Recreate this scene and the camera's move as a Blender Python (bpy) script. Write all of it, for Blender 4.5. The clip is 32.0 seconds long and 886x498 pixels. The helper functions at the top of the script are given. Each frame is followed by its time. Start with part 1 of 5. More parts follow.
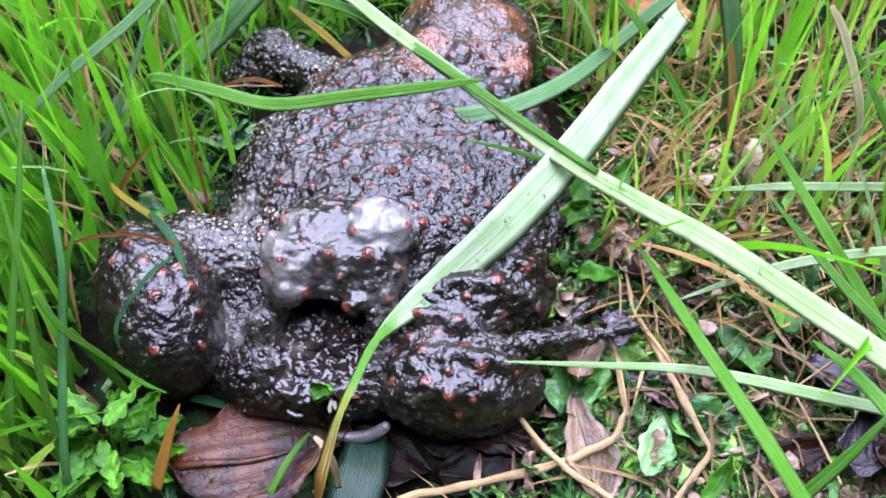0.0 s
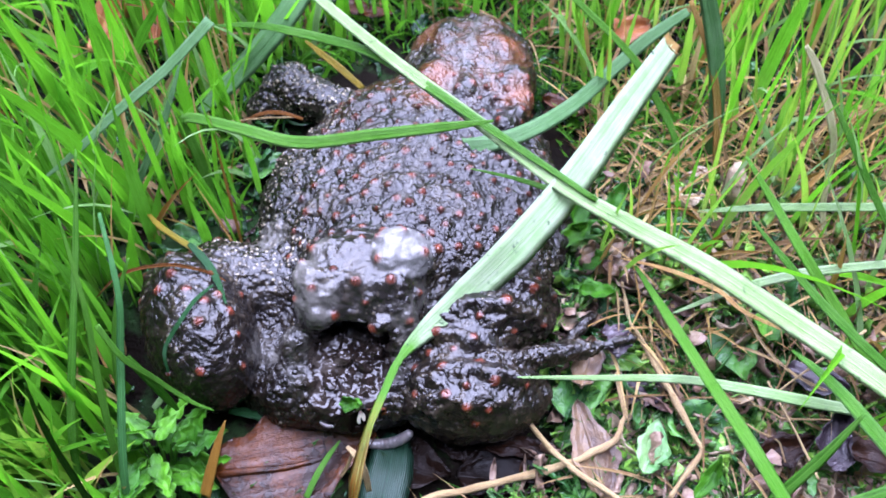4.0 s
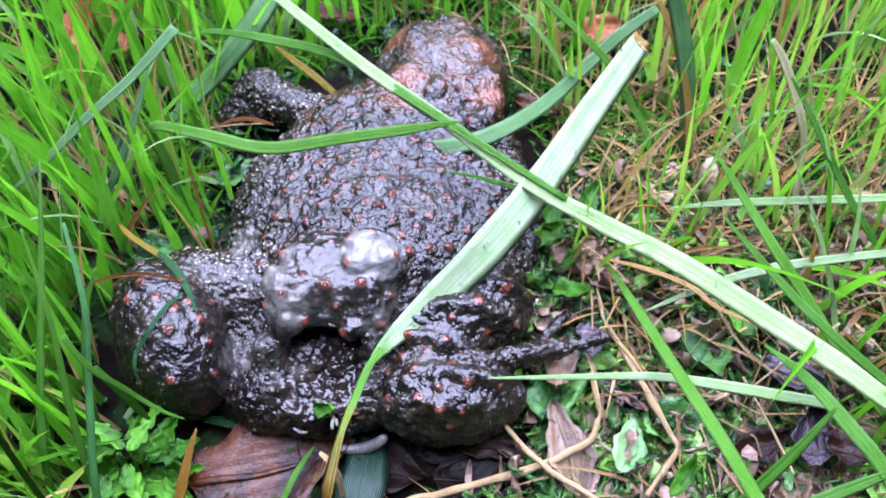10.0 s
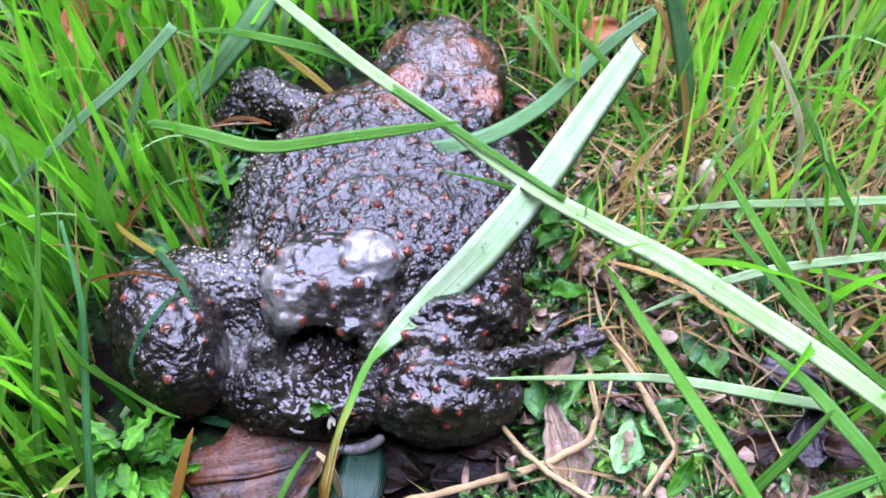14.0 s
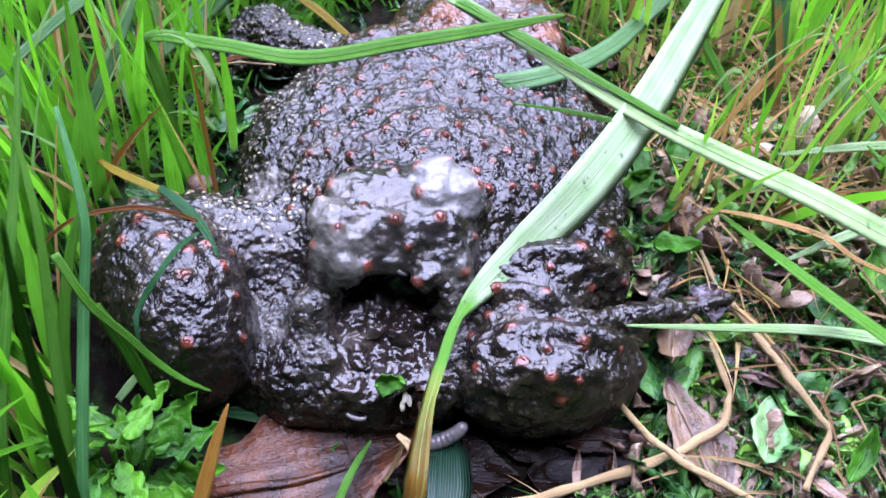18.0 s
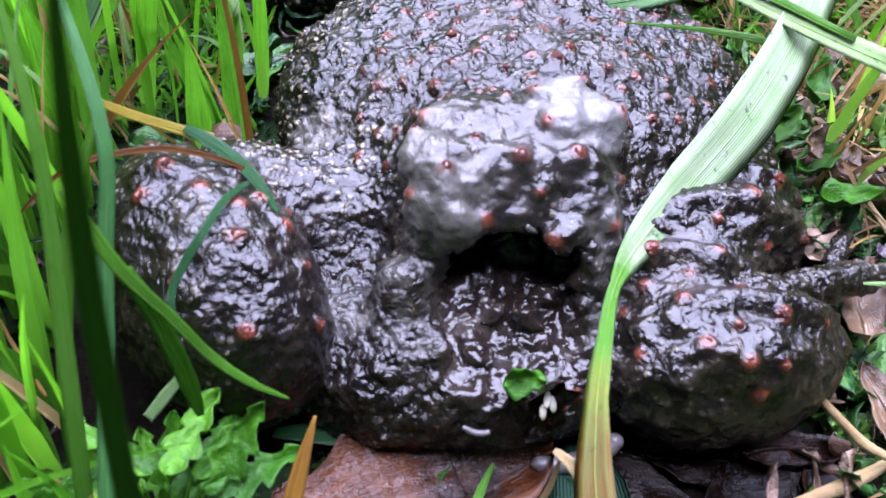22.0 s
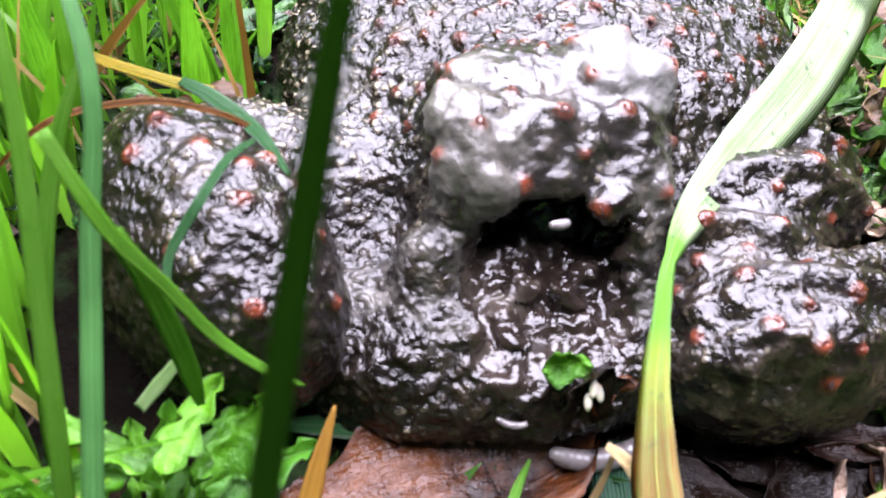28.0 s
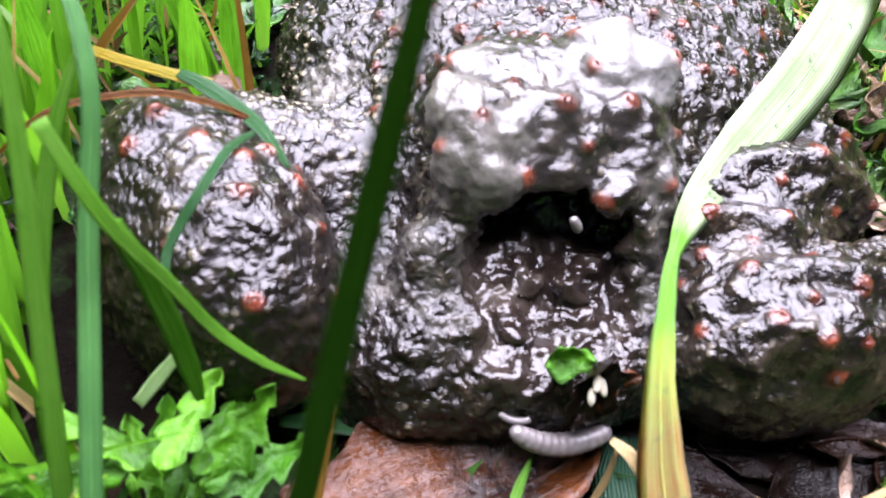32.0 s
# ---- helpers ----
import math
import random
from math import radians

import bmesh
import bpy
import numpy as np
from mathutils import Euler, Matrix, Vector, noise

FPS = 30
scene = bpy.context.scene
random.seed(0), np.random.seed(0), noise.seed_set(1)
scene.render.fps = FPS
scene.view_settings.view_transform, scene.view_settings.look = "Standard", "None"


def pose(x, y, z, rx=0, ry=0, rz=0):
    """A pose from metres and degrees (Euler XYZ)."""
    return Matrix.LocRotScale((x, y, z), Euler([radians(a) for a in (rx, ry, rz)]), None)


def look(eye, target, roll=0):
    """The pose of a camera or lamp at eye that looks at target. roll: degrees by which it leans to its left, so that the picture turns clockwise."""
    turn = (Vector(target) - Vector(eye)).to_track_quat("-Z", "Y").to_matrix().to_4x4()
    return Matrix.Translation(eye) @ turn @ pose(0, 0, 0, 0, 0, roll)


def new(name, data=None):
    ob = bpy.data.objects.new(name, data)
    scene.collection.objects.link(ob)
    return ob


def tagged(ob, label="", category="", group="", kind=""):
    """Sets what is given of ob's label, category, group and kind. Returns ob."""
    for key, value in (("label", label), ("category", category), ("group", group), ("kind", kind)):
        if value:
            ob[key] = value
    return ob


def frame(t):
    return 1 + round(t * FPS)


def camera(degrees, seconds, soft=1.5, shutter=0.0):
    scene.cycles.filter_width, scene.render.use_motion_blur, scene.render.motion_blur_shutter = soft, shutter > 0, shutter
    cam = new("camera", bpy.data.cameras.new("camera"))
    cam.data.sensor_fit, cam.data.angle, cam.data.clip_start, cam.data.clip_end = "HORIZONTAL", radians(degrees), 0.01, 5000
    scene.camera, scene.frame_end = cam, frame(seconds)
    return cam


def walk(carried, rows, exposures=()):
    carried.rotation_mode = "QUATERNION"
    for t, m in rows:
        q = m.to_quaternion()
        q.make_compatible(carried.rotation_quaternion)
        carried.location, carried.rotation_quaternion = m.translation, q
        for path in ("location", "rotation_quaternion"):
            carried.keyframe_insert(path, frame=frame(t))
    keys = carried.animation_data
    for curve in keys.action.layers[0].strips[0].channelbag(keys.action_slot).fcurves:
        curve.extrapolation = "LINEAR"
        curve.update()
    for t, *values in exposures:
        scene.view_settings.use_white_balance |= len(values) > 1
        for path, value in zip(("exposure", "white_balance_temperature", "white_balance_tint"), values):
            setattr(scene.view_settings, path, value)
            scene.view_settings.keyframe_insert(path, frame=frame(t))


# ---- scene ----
cam = camera(48.4, 32.0)
# a close-up lens with a small aperture, focused once
cam.data.dof.use_dof, cam.data.dof.focus_distance, cam.data.dof.aperture_fstop = True, 0.14, 74.0
PATH = [
    (0, (0.01123, -0.10230, 0.15154), (0.01094, -0.03070, 0.05524), -0.09),
    (0.5, (0.00742, -0.10538, 0.15561), (0.00638, -0.03364, 0.05942), -0.10),
    (1, (0.00842, -0.10814, 0.15478), (0.00684, -0.03608, 0.05884), -0.32),
    (1.5, (0.00556, -0.10178, 0.15790), (0.00695, -0.03233, 0.06005), 1.65),
    (2, (0.00798, -0.10215, 0.16073), (0.00790, -0.03208, 0.06331), 0.50),
    (2.5, (0.00956, -0.10294, 0.16226), (0.00837, -0.03321, 0.06461), -0.19),
    (3, (0.01003, -0.10226, 0.16798), (0.00850, -0.03312, 0.06991), -0.86),
    (3.5, (0.00633, -0.10425, 0.17028), (0.00707, -0.03497, 0.07230), 0.22),
    (5.5, (0.00714, -0.10662, 0.17052), (0.00809, -0.03692, 0.07285), -1.55),
    (6, (0.00738, -0.10681, 0.16861), (0.00821, -0.03734, 0.07076), -1.63),
    (6.5, (0.00818, -0.10661, 0.16811), (0.00921, -0.03705, 0.07033), -1.55),
    (7, (0.00846, -0.10658, 0.16816), (0.00960, -0.03719, 0.07027), -1.38),
    (7.5, (0.00897, -0.10635, 0.16802), (0.01013, -0.03713, 0.07000), -1.38),
    (8, (0.00917, -0.10646, 0.16801), (0.01037, -0.03712, 0.07008), -1.38),
    (8.5, (0.00966, -0.10625, 0.16750), (0.01078, -0.03698, 0.06951), -1.43),
    (9, (0.01050, -0.10592, 0.16769), (0.01178, -0.03658, 0.06975), -1.39),
    (9.5, (0.01107, -0.10586, 0.16898), (0.01254, -0.03598, 0.07144), -1.35),
    (10, (0.01140, -0.10589, 0.16927), (0.01289, -0.03583, 0.07185), -1.34),
    (10.5, (0.01139, -0.10585, 0.16867), (0.01298, -0.03582, 0.07123), -1.23),
    (11, (0.01064, -0.10596, 0.16859), (0.01267, -0.03589, 0.07119), -0.97),
    (11.5, (0.01042, -0.10621, 0.16814), (0.01252, -0.03608, 0.07079), -0.86),
    (12, (0.01069, -0.10613, 0.16868), (0.01269, -0.03606, 0.07129), -0.90),
    (12.5, (0.01077, -0.10644, 0.16872), (0.01281, -0.03616, 0.07147), -0.85),
    (13, (0.01075, -0.10642, 0.16926), (0.01284, -0.03608, 0.07206), -0.78),
    (13.5, (0.01029, -0.10623, 0.16882), (0.01255, -0.03596, 0.07158), -0.55),
    (15.5, (0.01061, -0.10567, 0.16901), (0.01371, -0.03495, 0.07212), 0.01),
    (16, (0.00831, -0.10371, 0.16782), (0.01271, -0.03241, 0.07141), 0.72),
    (16.5, (0.00072, -0.10735, 0.14933), (0.00876, -0.03344, 0.05513), 3.46),
    (17, (-0.00664, -0.10664, 0.13532), (0.00575, -0.02751, 0.04596), 6.13),
    (17.5, (-0.01293, -0.10414, 0.12596), (0.00183, -0.02335, 0.03846), 6.38),
    (18, (-0.02186, -0.10103, 0.11811), (-0.00394, -0.02098, 0.03052), 7.35),
    (18.5, (-0.02653, -0.09579, 0.11158), (-0.00716, -0.01564, 0.02440), 7.15),
    (19, (-0.03044, -0.09065, 0.10321), (-0.00966, -0.00905, 0.01771), 7.29),
    (19.5, (-0.03320, -0.08887, 0.10051), (-0.01208, -0.00666, 0.01569), 7.02),
    (20, (-0.03507, -0.08679, 0.09716), (-0.01264, -0.00423, 0.01301), 7.18),
    (20.5, (-0.03561, -0.08608, 0.09299), (-0.01279, -0.00348, 0.00899), 7.37),
    (21, (-0.03514, -0.08192, 0.08978), (-0.01092, 0.00058, 0.00607), 7.50),
    (21.5, (-0.03604, -0.08026, 0.08589), (-0.01171, 0.00184, 0.00182), 8.06),
    (22, (-0.03662, -0.07916, 0.08295), (-0.01185, 0.00272, -0.00120), 8.38),
    (22.5, (-0.03648, -0.07630, 0.08028), (-0.01063, 0.00578, -0.00335), 8.59),
    (23, (-0.03781, -0.07570, 0.07827), (-0.01186, 0.00653, -0.00519), 8.72),
    (23.5, (-0.03817, -0.07502, 0.07640), (-0.01302, 0.00590, -0.00856), 8.53),
    (24, (-0.03924, -0.07512, 0.07524), (-0.01412, 0.00576, -0.00977), 8.92),
    (24.5, (-0.03869, -0.07471, 0.07544), (-0.01346, 0.00653, -0.00920), 8.82),
    (25, (-0.03880, -0.07324, 0.07476), (-0.01361, 0.00767, -0.01020), 8.52),
    (25.5, (-0.03872, -0.07211, 0.07329), (-0.01284, 0.00896, -0.01131), 8.98),
    (27.5, (-0.03839, -0.07188, 0.07280), (-0.01210, 0.00904, -0.01182), 9.38),
    (28, (-0.03833, -0.07191, 0.07287), (-0.01193, 0.00893, -0.01179), 9.48),
    (28.5, (-0.03855, -0.07171, 0.07239), (-0.01175, 0.00888, -0.01238), 9.72),
    (29, (-0.03859, -0.07156, 0.07242), (-0.01210, 0.00925, -0.01225), 9.41),
    (29.5, (-0.03886, -0.07151, 0.07211), (-0.01247, 0.00906, -0.01280), 9.45),
    (30, (-0.03869, -0.07170, 0.07212), (-0.01235, 0.00884, -0.01285), 9.48),
    (30.5, (-0.03851, -0.07165, 0.07234), (-0.01138, 0.00957, -0.01173), 9.64),
    (31, (-0.03853, -0.07193, 0.07197), (-0.01163, 0.00934, -0.01213), 9.57),
    (31.5, (-0.03878, -0.07168, 0.07186), (-0.01182, 0.00920, -0.01260), 9.72),
    (32, (-0.03870, -0.07155, 0.07169), (-0.01173, 0.00920, -0.01289), 9.68),
]
walk(cam, [(t, look(eye, target, roll)) for t, eye, target, roll in PATH],
     exposures=((0.0, 3.5, 5850, 38), (5.0, 3.53, 5600, 40), (16.0, 3.53, 5600, 40), (20.0, 3.43, 5800, 42), (24.0, 3.74, 5850, 42), (28.0, 4.08, 6650, 36), (32.0, 4.08, 6650, 36)))

# ---- light: overcast sky over open lawn ----
world = bpy.data.worlds.new("sky")
scene.world = world
world.use_nodes = True
wn = world.node_tree
sky = wn.nodes.new("ShaderNodeTexSky")
sky.sky_type, sky.sun_disc = "NISHITA", False
sky.sun_elevation, sky.sun_rotation = radians(69), radians(8)
sky.air_density, sky.dust_density = 1.0, 3.0
wn.nodes["Background"].inputs["Strength"].default_value = 0.0015
wn.links.new(sky.outputs[0], wn.nodes["Background"].inputs[0])
sun = new("sun", bpy.data.lights.new("sun", "SUN"))
sun.data.energy, sun.data.angle, sun.data.color = 2.25, radians(82), (0.80, 0.905, 1.0)
# sky rotation runs from +y, clockwise seen from above
sa, se = radians(8), radians(69)
sun.matrix_world = look((math.sin(sa) * math.cos(se), math.cos(sa) * math.cos(se), math.sin(se)), (0, 0, 0))

# ---- materials ----
CM = 0.01


class Mat:
    """A node material under construction."""

    def __init__(self, name):
        self.m = bpy.data.materials.new(name)
        self.m.use_nodes = True
        self.nt = self.m.node_tree
        self.bsdf = self.nt.nodes["Principled BSDF"]
        self.coord = self.node("ShaderNodeTexCoord").outputs["Object"]

    def node(self, kind, **values):
        n = self.nt.nodes.new(kind)
        for k, v in values.items():
            if k in n.inputs:
                n.inputs[k].default_value = v
        return n

    def link(self, a, b):
        self.nt.links.new(a, b)

    def noise(self, scale, detail=4.0, rough=0.6, vec=None, distort=0.0):
        n = self.node("ShaderNodeTexNoise", Scale=scale, Detail=detail, Roughness=rough, Distortion=distort)
        self.link(vec or self.coord, n.inputs["Vector"])
        return n.outputs["Fac"]

    def voronoi(self, scale, vec=None, feature="F1"):
        n = self.node("ShaderNodeTexVoronoi", Scale=scale)
        n.feature = feature
        self.link(vec or self.coord, n.inputs["Vector"])
        return n.outputs["Distance"]

    def ramp(self, fac, *stops):
        n = self.node("ShaderNodeValToRGB")
        while len(n.color_ramp.elements) < len(stops):
            n.color_ramp.elements.new(0.5)
        for e, (p, c) in zip(n.color_ramp.elements, stops):
            e.position = p
            e.color = (*c, 1) if isinstance(c, tuple) else (c, c, c, 1)
        self.link(fac, n.inputs["Fac"])
        return n.outputs["Color"]

    def mix(self, fac, a, b, mode="MIX"):
        n = self.nt.nodes.new("ShaderNodeMix")
        n.data_type, n.blend_type = "RGBA", mode
        for socket, v in ((n.inputs[0], fac), (n.inputs[6], a), (n.inputs[7], b)):
            if isinstance(v, (int, float)):
                socket.default_value = v if socket == n.inputs[0] else (v, v, v, 1)
            elif isinstance(v, tuple):
                socket.default_value = (*v, 1)
            else:
                self.link(v, socket)
        return n.outputs[2]

    def math(self, op, a, b=0.0, clamp=False):
        n = self.nt.nodes.new("ShaderNodeMath")
        n.operation, n.use_clamp = op, clamp
        for socket, v in zip(n.inputs, (a, b)):
            if isinstance(v, (int, float)):
                socket.default_value = v
            else:
                self.link(v, socket)
        return n.outputs[0]

    def attr(self, name):
        n = self.nt.nodes.new("ShaderNodeAttribute")
        n.attribute_name = name
        return n.outputs["Fac"]

    def island(self):
        return self.nt.nodes.new("ShaderNodeNewGeometry").outputs["Random Per Island"]

    def object_random(self):
        return self.nt.nodes.new("ShaderNodeObjectInfo").outputs["Random"]

    def bump(self, height, distance, strength=1.0, normal=None):
        n = self.node("ShaderNodeBump", Strength=strength, Distance=distance)
        self.link(height, n.inputs["Height"])
        if normal:
            self.link(normal, n.inputs["Normal"])
        return n.outputs["Normal"]

    def done(self, color=None, rough=None, normal=None, spec=None, coat=0.0, coat_rough=0.1, sheer=0.0):
        b = self.bsdf
        for name, v in (("Base Color", color), ("Roughness", rough), ("Normal", normal), ("Specular IOR Level", spec)):
            if v is None:
                continue
            if isinstance(v, tuple):
                b.inputs[name].default_value = (*v, 1)
            elif isinstance(v, (int, float)):
                b.inputs[name].default_value = v
            else:
                self.link(v, b.inputs[name])
        b.inputs["Coat Weight"].default_value, b.inputs["Coat Roughness"].default_value = coat, coat_rough
        if normal is not None and coat:
            self.link(normal, b.inputs["Coat Normal"])
        if sheer:
            tr = self.node("ShaderNodeBsdfTranslucent")
            if isinstance(color, tuple):
                tr.inputs["Color"].default_value = (*color, 1)
            else:
                self.link(color, tr.inputs["Color"])
            mx = self.node("ShaderNodeMixShader")
            mx.inputs[0].default_value = sheer
            self.link(b.outputs[0], mx.inputs[1])
            self.link(tr.outputs[0], mx.inputs[2])
            self.link(mx.outputs[0], self.nt.nodes["Material Output"].inputs["Surface"])
        return self.m


def blade_mat(name, low, high, streak, rough=0.35, sheer=0.3, random_by="island", vein=0.75, foot=None, speck=0.0, root=None):
    """Leaf of grass: veins along the blade from its own u attribute, blotches, hue by piece."""
    m = Mat(name)
    pick = m.island() if random_by == "island" else m.object_random()
    base = m.mix(pick, low, high)
    blot = m.ramp(m.noise(180, 3), (0.35, 0.0), (0.7, 1.0))
    base = m.mix(m.math("MULTIPLY", blot, 0.5), base, streak)
    if root:
        base = m.mix(m.ramp(m.attr("v"), (0.02, 0.85), (0.4, 0.0)), base, root)
    for start, tone in foot or ():
        where = m.math("ADD", m.attr("v"), m.math("MULTIPLY", m.math("SUBTRACT", m.noise(220, 4), 0.5), 0.16))
        base = m.mix(m.ramp(where, (start, 0.0), (start + 0.07, 1.0)), base, tone)
    strip = m.nt.nodes.new("ShaderNodeCombineXYZ")
    m.link(m.math("MULTIPLY", m.attr("u"), 13.0), strip.inputs[0])
    m.link(m.math("MULTIPLY", m.attr("v"), 6.0), strip.inputs[1])
    m.link(pick, strip.inputs[2])
    streaks = m.ramp(m.noise(1.0, 4, 0.65, strip.outputs[0]), (0.4, 0.0), (0.68, 1.0))
    base = m.mix(m.math("MULTIPLY", streaks, 0.7), base, streak)
    dirt = m.ramp(m.noise(420, 4, 0.7), (0.62, 0.0), (0.7, speck))
    base = m.mix(dirt, base, (0.03, 0.07, 0.03))
    u = m.attr("u")
    wave = m.math("SINE", m.math("MULTIPLY", u, 75.0))
    vein_fac = m.ramp(m.math("MULTIPLY_ADD", wave, 0.5), (0.0, vein), (0.6, 1.0))
    n = vein_fac.node.inputs["Fac"].links[0].from_node
    n.inputs[2].default_value = 0.5
    base = m.mix(1.0, base, vein_fac, "MULTIPLY")
    nrm = m.bump(wave, 0.00006, 0.6)
    return m.done(base, rough, nrm, 0.2, sheer=sheer)


MATS = {
    "green": blade_mat("grass_green", (0.03, 0.18, 0.006), (0.08, 0.29, 0.012), (0.14, 0.34, 0.05), random_by="object", sheer=0.45, vein=0.6, speck=0.3),
    "mid": blade_mat("grass_whitish", (0.36, 0.49, 0.21), (0.46, 0.57, 0.31), (0.15, 0.36, 0.05), random_by="object", vein=0.6, speck=0.6),
    "pale": blade_mat("grass_pale", (0.38, 0.51, 0.27), (0.48, 0.59, 0.36), (0.18, 0.42, 0.06), random_by="object", vein=0.62, speck=0.4),
    "broad": blade_mat("grass_broad", (0.43, 0.51, 0.33), (0.43, 0.51, 0.33), (0.14, 0.32, 0.07), random_by="object", vein=0.72, speck=0.9, foot=((0.46, (0.07, 0.25, 0.01)), (0.64, (0.2, 0.2, 0.008)), (0.73, (0.19, 0.058, 0.005)))),
    # shaded copy of the grass green, the shade set in its base colour
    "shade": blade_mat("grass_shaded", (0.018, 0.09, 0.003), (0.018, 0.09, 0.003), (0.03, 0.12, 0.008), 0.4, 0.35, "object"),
    "bluish": blade_mat("grass_bluish", (0.08, 0.27, 0.07), (0.10, 0.31, 0.085), (0.03, 0.12, 0.03), 0.35, 0.3, "object", vein=0.6),
    "ribbed": blade_mat("grass_ribbed", (0.008, 0.032, 0.014), (0.008, 0.032, 0.014), (0.022, 0.055, 0.036), 0.22, 0.1, "object", vein=0.3),
    "dark": blade_mat("grass_dark", (0.008, 0.05, 0.012), (0.014, 0.075, 0.02), (0.03, 0.09, 0.035), 0.25, 0.2, "object"),
    "sage": blade_mat("grass_sage", (0.15, 0.31, 0.12), (0.2, 0.37, 0.16), (0.07, 0.22, 0.05), random_by="object", vein=0.6, speck=0.5, sheer=0.45),
    "amber": blade_mat("grass_amber", (0.17, 0.06, 0.008), (0.21, 0.085, 0.012), (0.1, 0.04, 0.01), 0.4, 0.2, "object"),
    "ivory": blade_mat("grass_ivory", (0.46, 0.40, 0.22), (0.5, 0.44, 0.26), (0.3, 0.36, 0.1), 0.45, 0.2, "object"),
    "gold": blade_mat("grass_gold", (0.33, 0.17, 0.025), (0.33, 0.17, 0.025), (0.2, 0.09, 0.012), 0.45, 0.25, "object"),
    "straw": blade_mat("grass_straw", (0.52, 0.35, 0.11), (0.6, 0.44, 0.17), (0.5, 0.22, 0.07), 0.5, 0.2, "object"),
    "yellow": blade_mat("grass_yellow", (0.27, 0.17, 0.012), (0.27, 0.17, 0.012), (0.14, 0.16, 0.02), 0.4, 0.2, "object"),
    "rust": blade_mat("grass_rust", (0.30, 0.12, 0.03), (0.34, 0.15, 0.04), (0.2, 0.2, 0.04), 0.5, 0.15, "object"),
    "twig": blade_mat("dry_stalk", (0.34, 0.23, 0.09), (0.54, 0.41, 0.20), (0.16, 0.085, 0.035), 0.4, 0.0, "object", vein=0.45, speck=0.5),
    "lawn": blade_mat("lawn_green", (0.005, 0.065, 0.001), (0.21, 0.66, 0.008), (0.14, 0.5, 0.02), rough=0.32, sheer=0.55, root=(0.16, 0.34, 0.04)),
    "deep": blade_mat("lawn_deep", (0.006, 0.06, 0.002), (0.16, 0.54, 0.010), (0.12, 0.38, 0.03), rough=0.4, sheer=0.5),
    "frost": blade_mat("lawn_whitish", (0.26, 0.46, 0.14), (0.46, 0.62, 0.32), (0.12, 0.36, 0.04), rough=0.35, sheer=0.3, vein=0.6),
    "ember": blade_mat("lawn_orange", (0.22, 0.085, 0.012), (0.4, 0.26, 0.04), (0.16, 0.1, 0.02), rough=0.4, sheer=0.25),
    "moss": blade_mat("moss_green", (0.005, 0.03, 0.006), (0.06, 0.22, 0.02), (0.015, 0.06, 0.012), 0.25, 0.15),
    "lime": blade_mat("lawn_lime", (0.08, 0.42, 0.010), (0.42, 0.74, 0.05), (0.3, 0.55, 0.06), sheer=0.4, root=(0.4, 0.42, 0.15)),
    "cream": blade_mat("lawn_cream", (0.42, 0.26, 0.07), (0.66, 0.55, 0.26), (0.5, 0.26, 0.07), 0.5, 0.25),
    "hay": blade_mat("lawn_straw", (0.10, 0.055, 0.018), (0.42, 0.31, 0.14), (0.24, 0.13, 0.045), 0.5, 0.15),
}


def soil_mat():
    m = Mat("soil")
    # near-black: shade between the grass roots is put into the soil colour
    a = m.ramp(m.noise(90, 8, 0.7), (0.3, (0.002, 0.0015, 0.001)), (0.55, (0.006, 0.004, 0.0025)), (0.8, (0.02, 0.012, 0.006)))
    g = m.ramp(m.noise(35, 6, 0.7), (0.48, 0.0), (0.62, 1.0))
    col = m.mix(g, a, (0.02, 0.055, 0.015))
    far = m.ramp(m.noise(1.2, 6, 0.7), (0.3, (0.05, 0.13, 0.02)), (0.7, (0.09, 0.2, 0.03)))
    pos = m.node("ShaderNodeVectorMath")
    pos.operation = "LENGTH"
    m.link(m.coord, pos.inputs[0])
    col = m.mix(m.ramp(pos.outputs["Value"], (0.5, 0.0), (1.0, 1.0)), col, far)
    return m.done(col, 0.7, m.bump(m.noise(260, 6, 0.7), 0.002), 0.05)


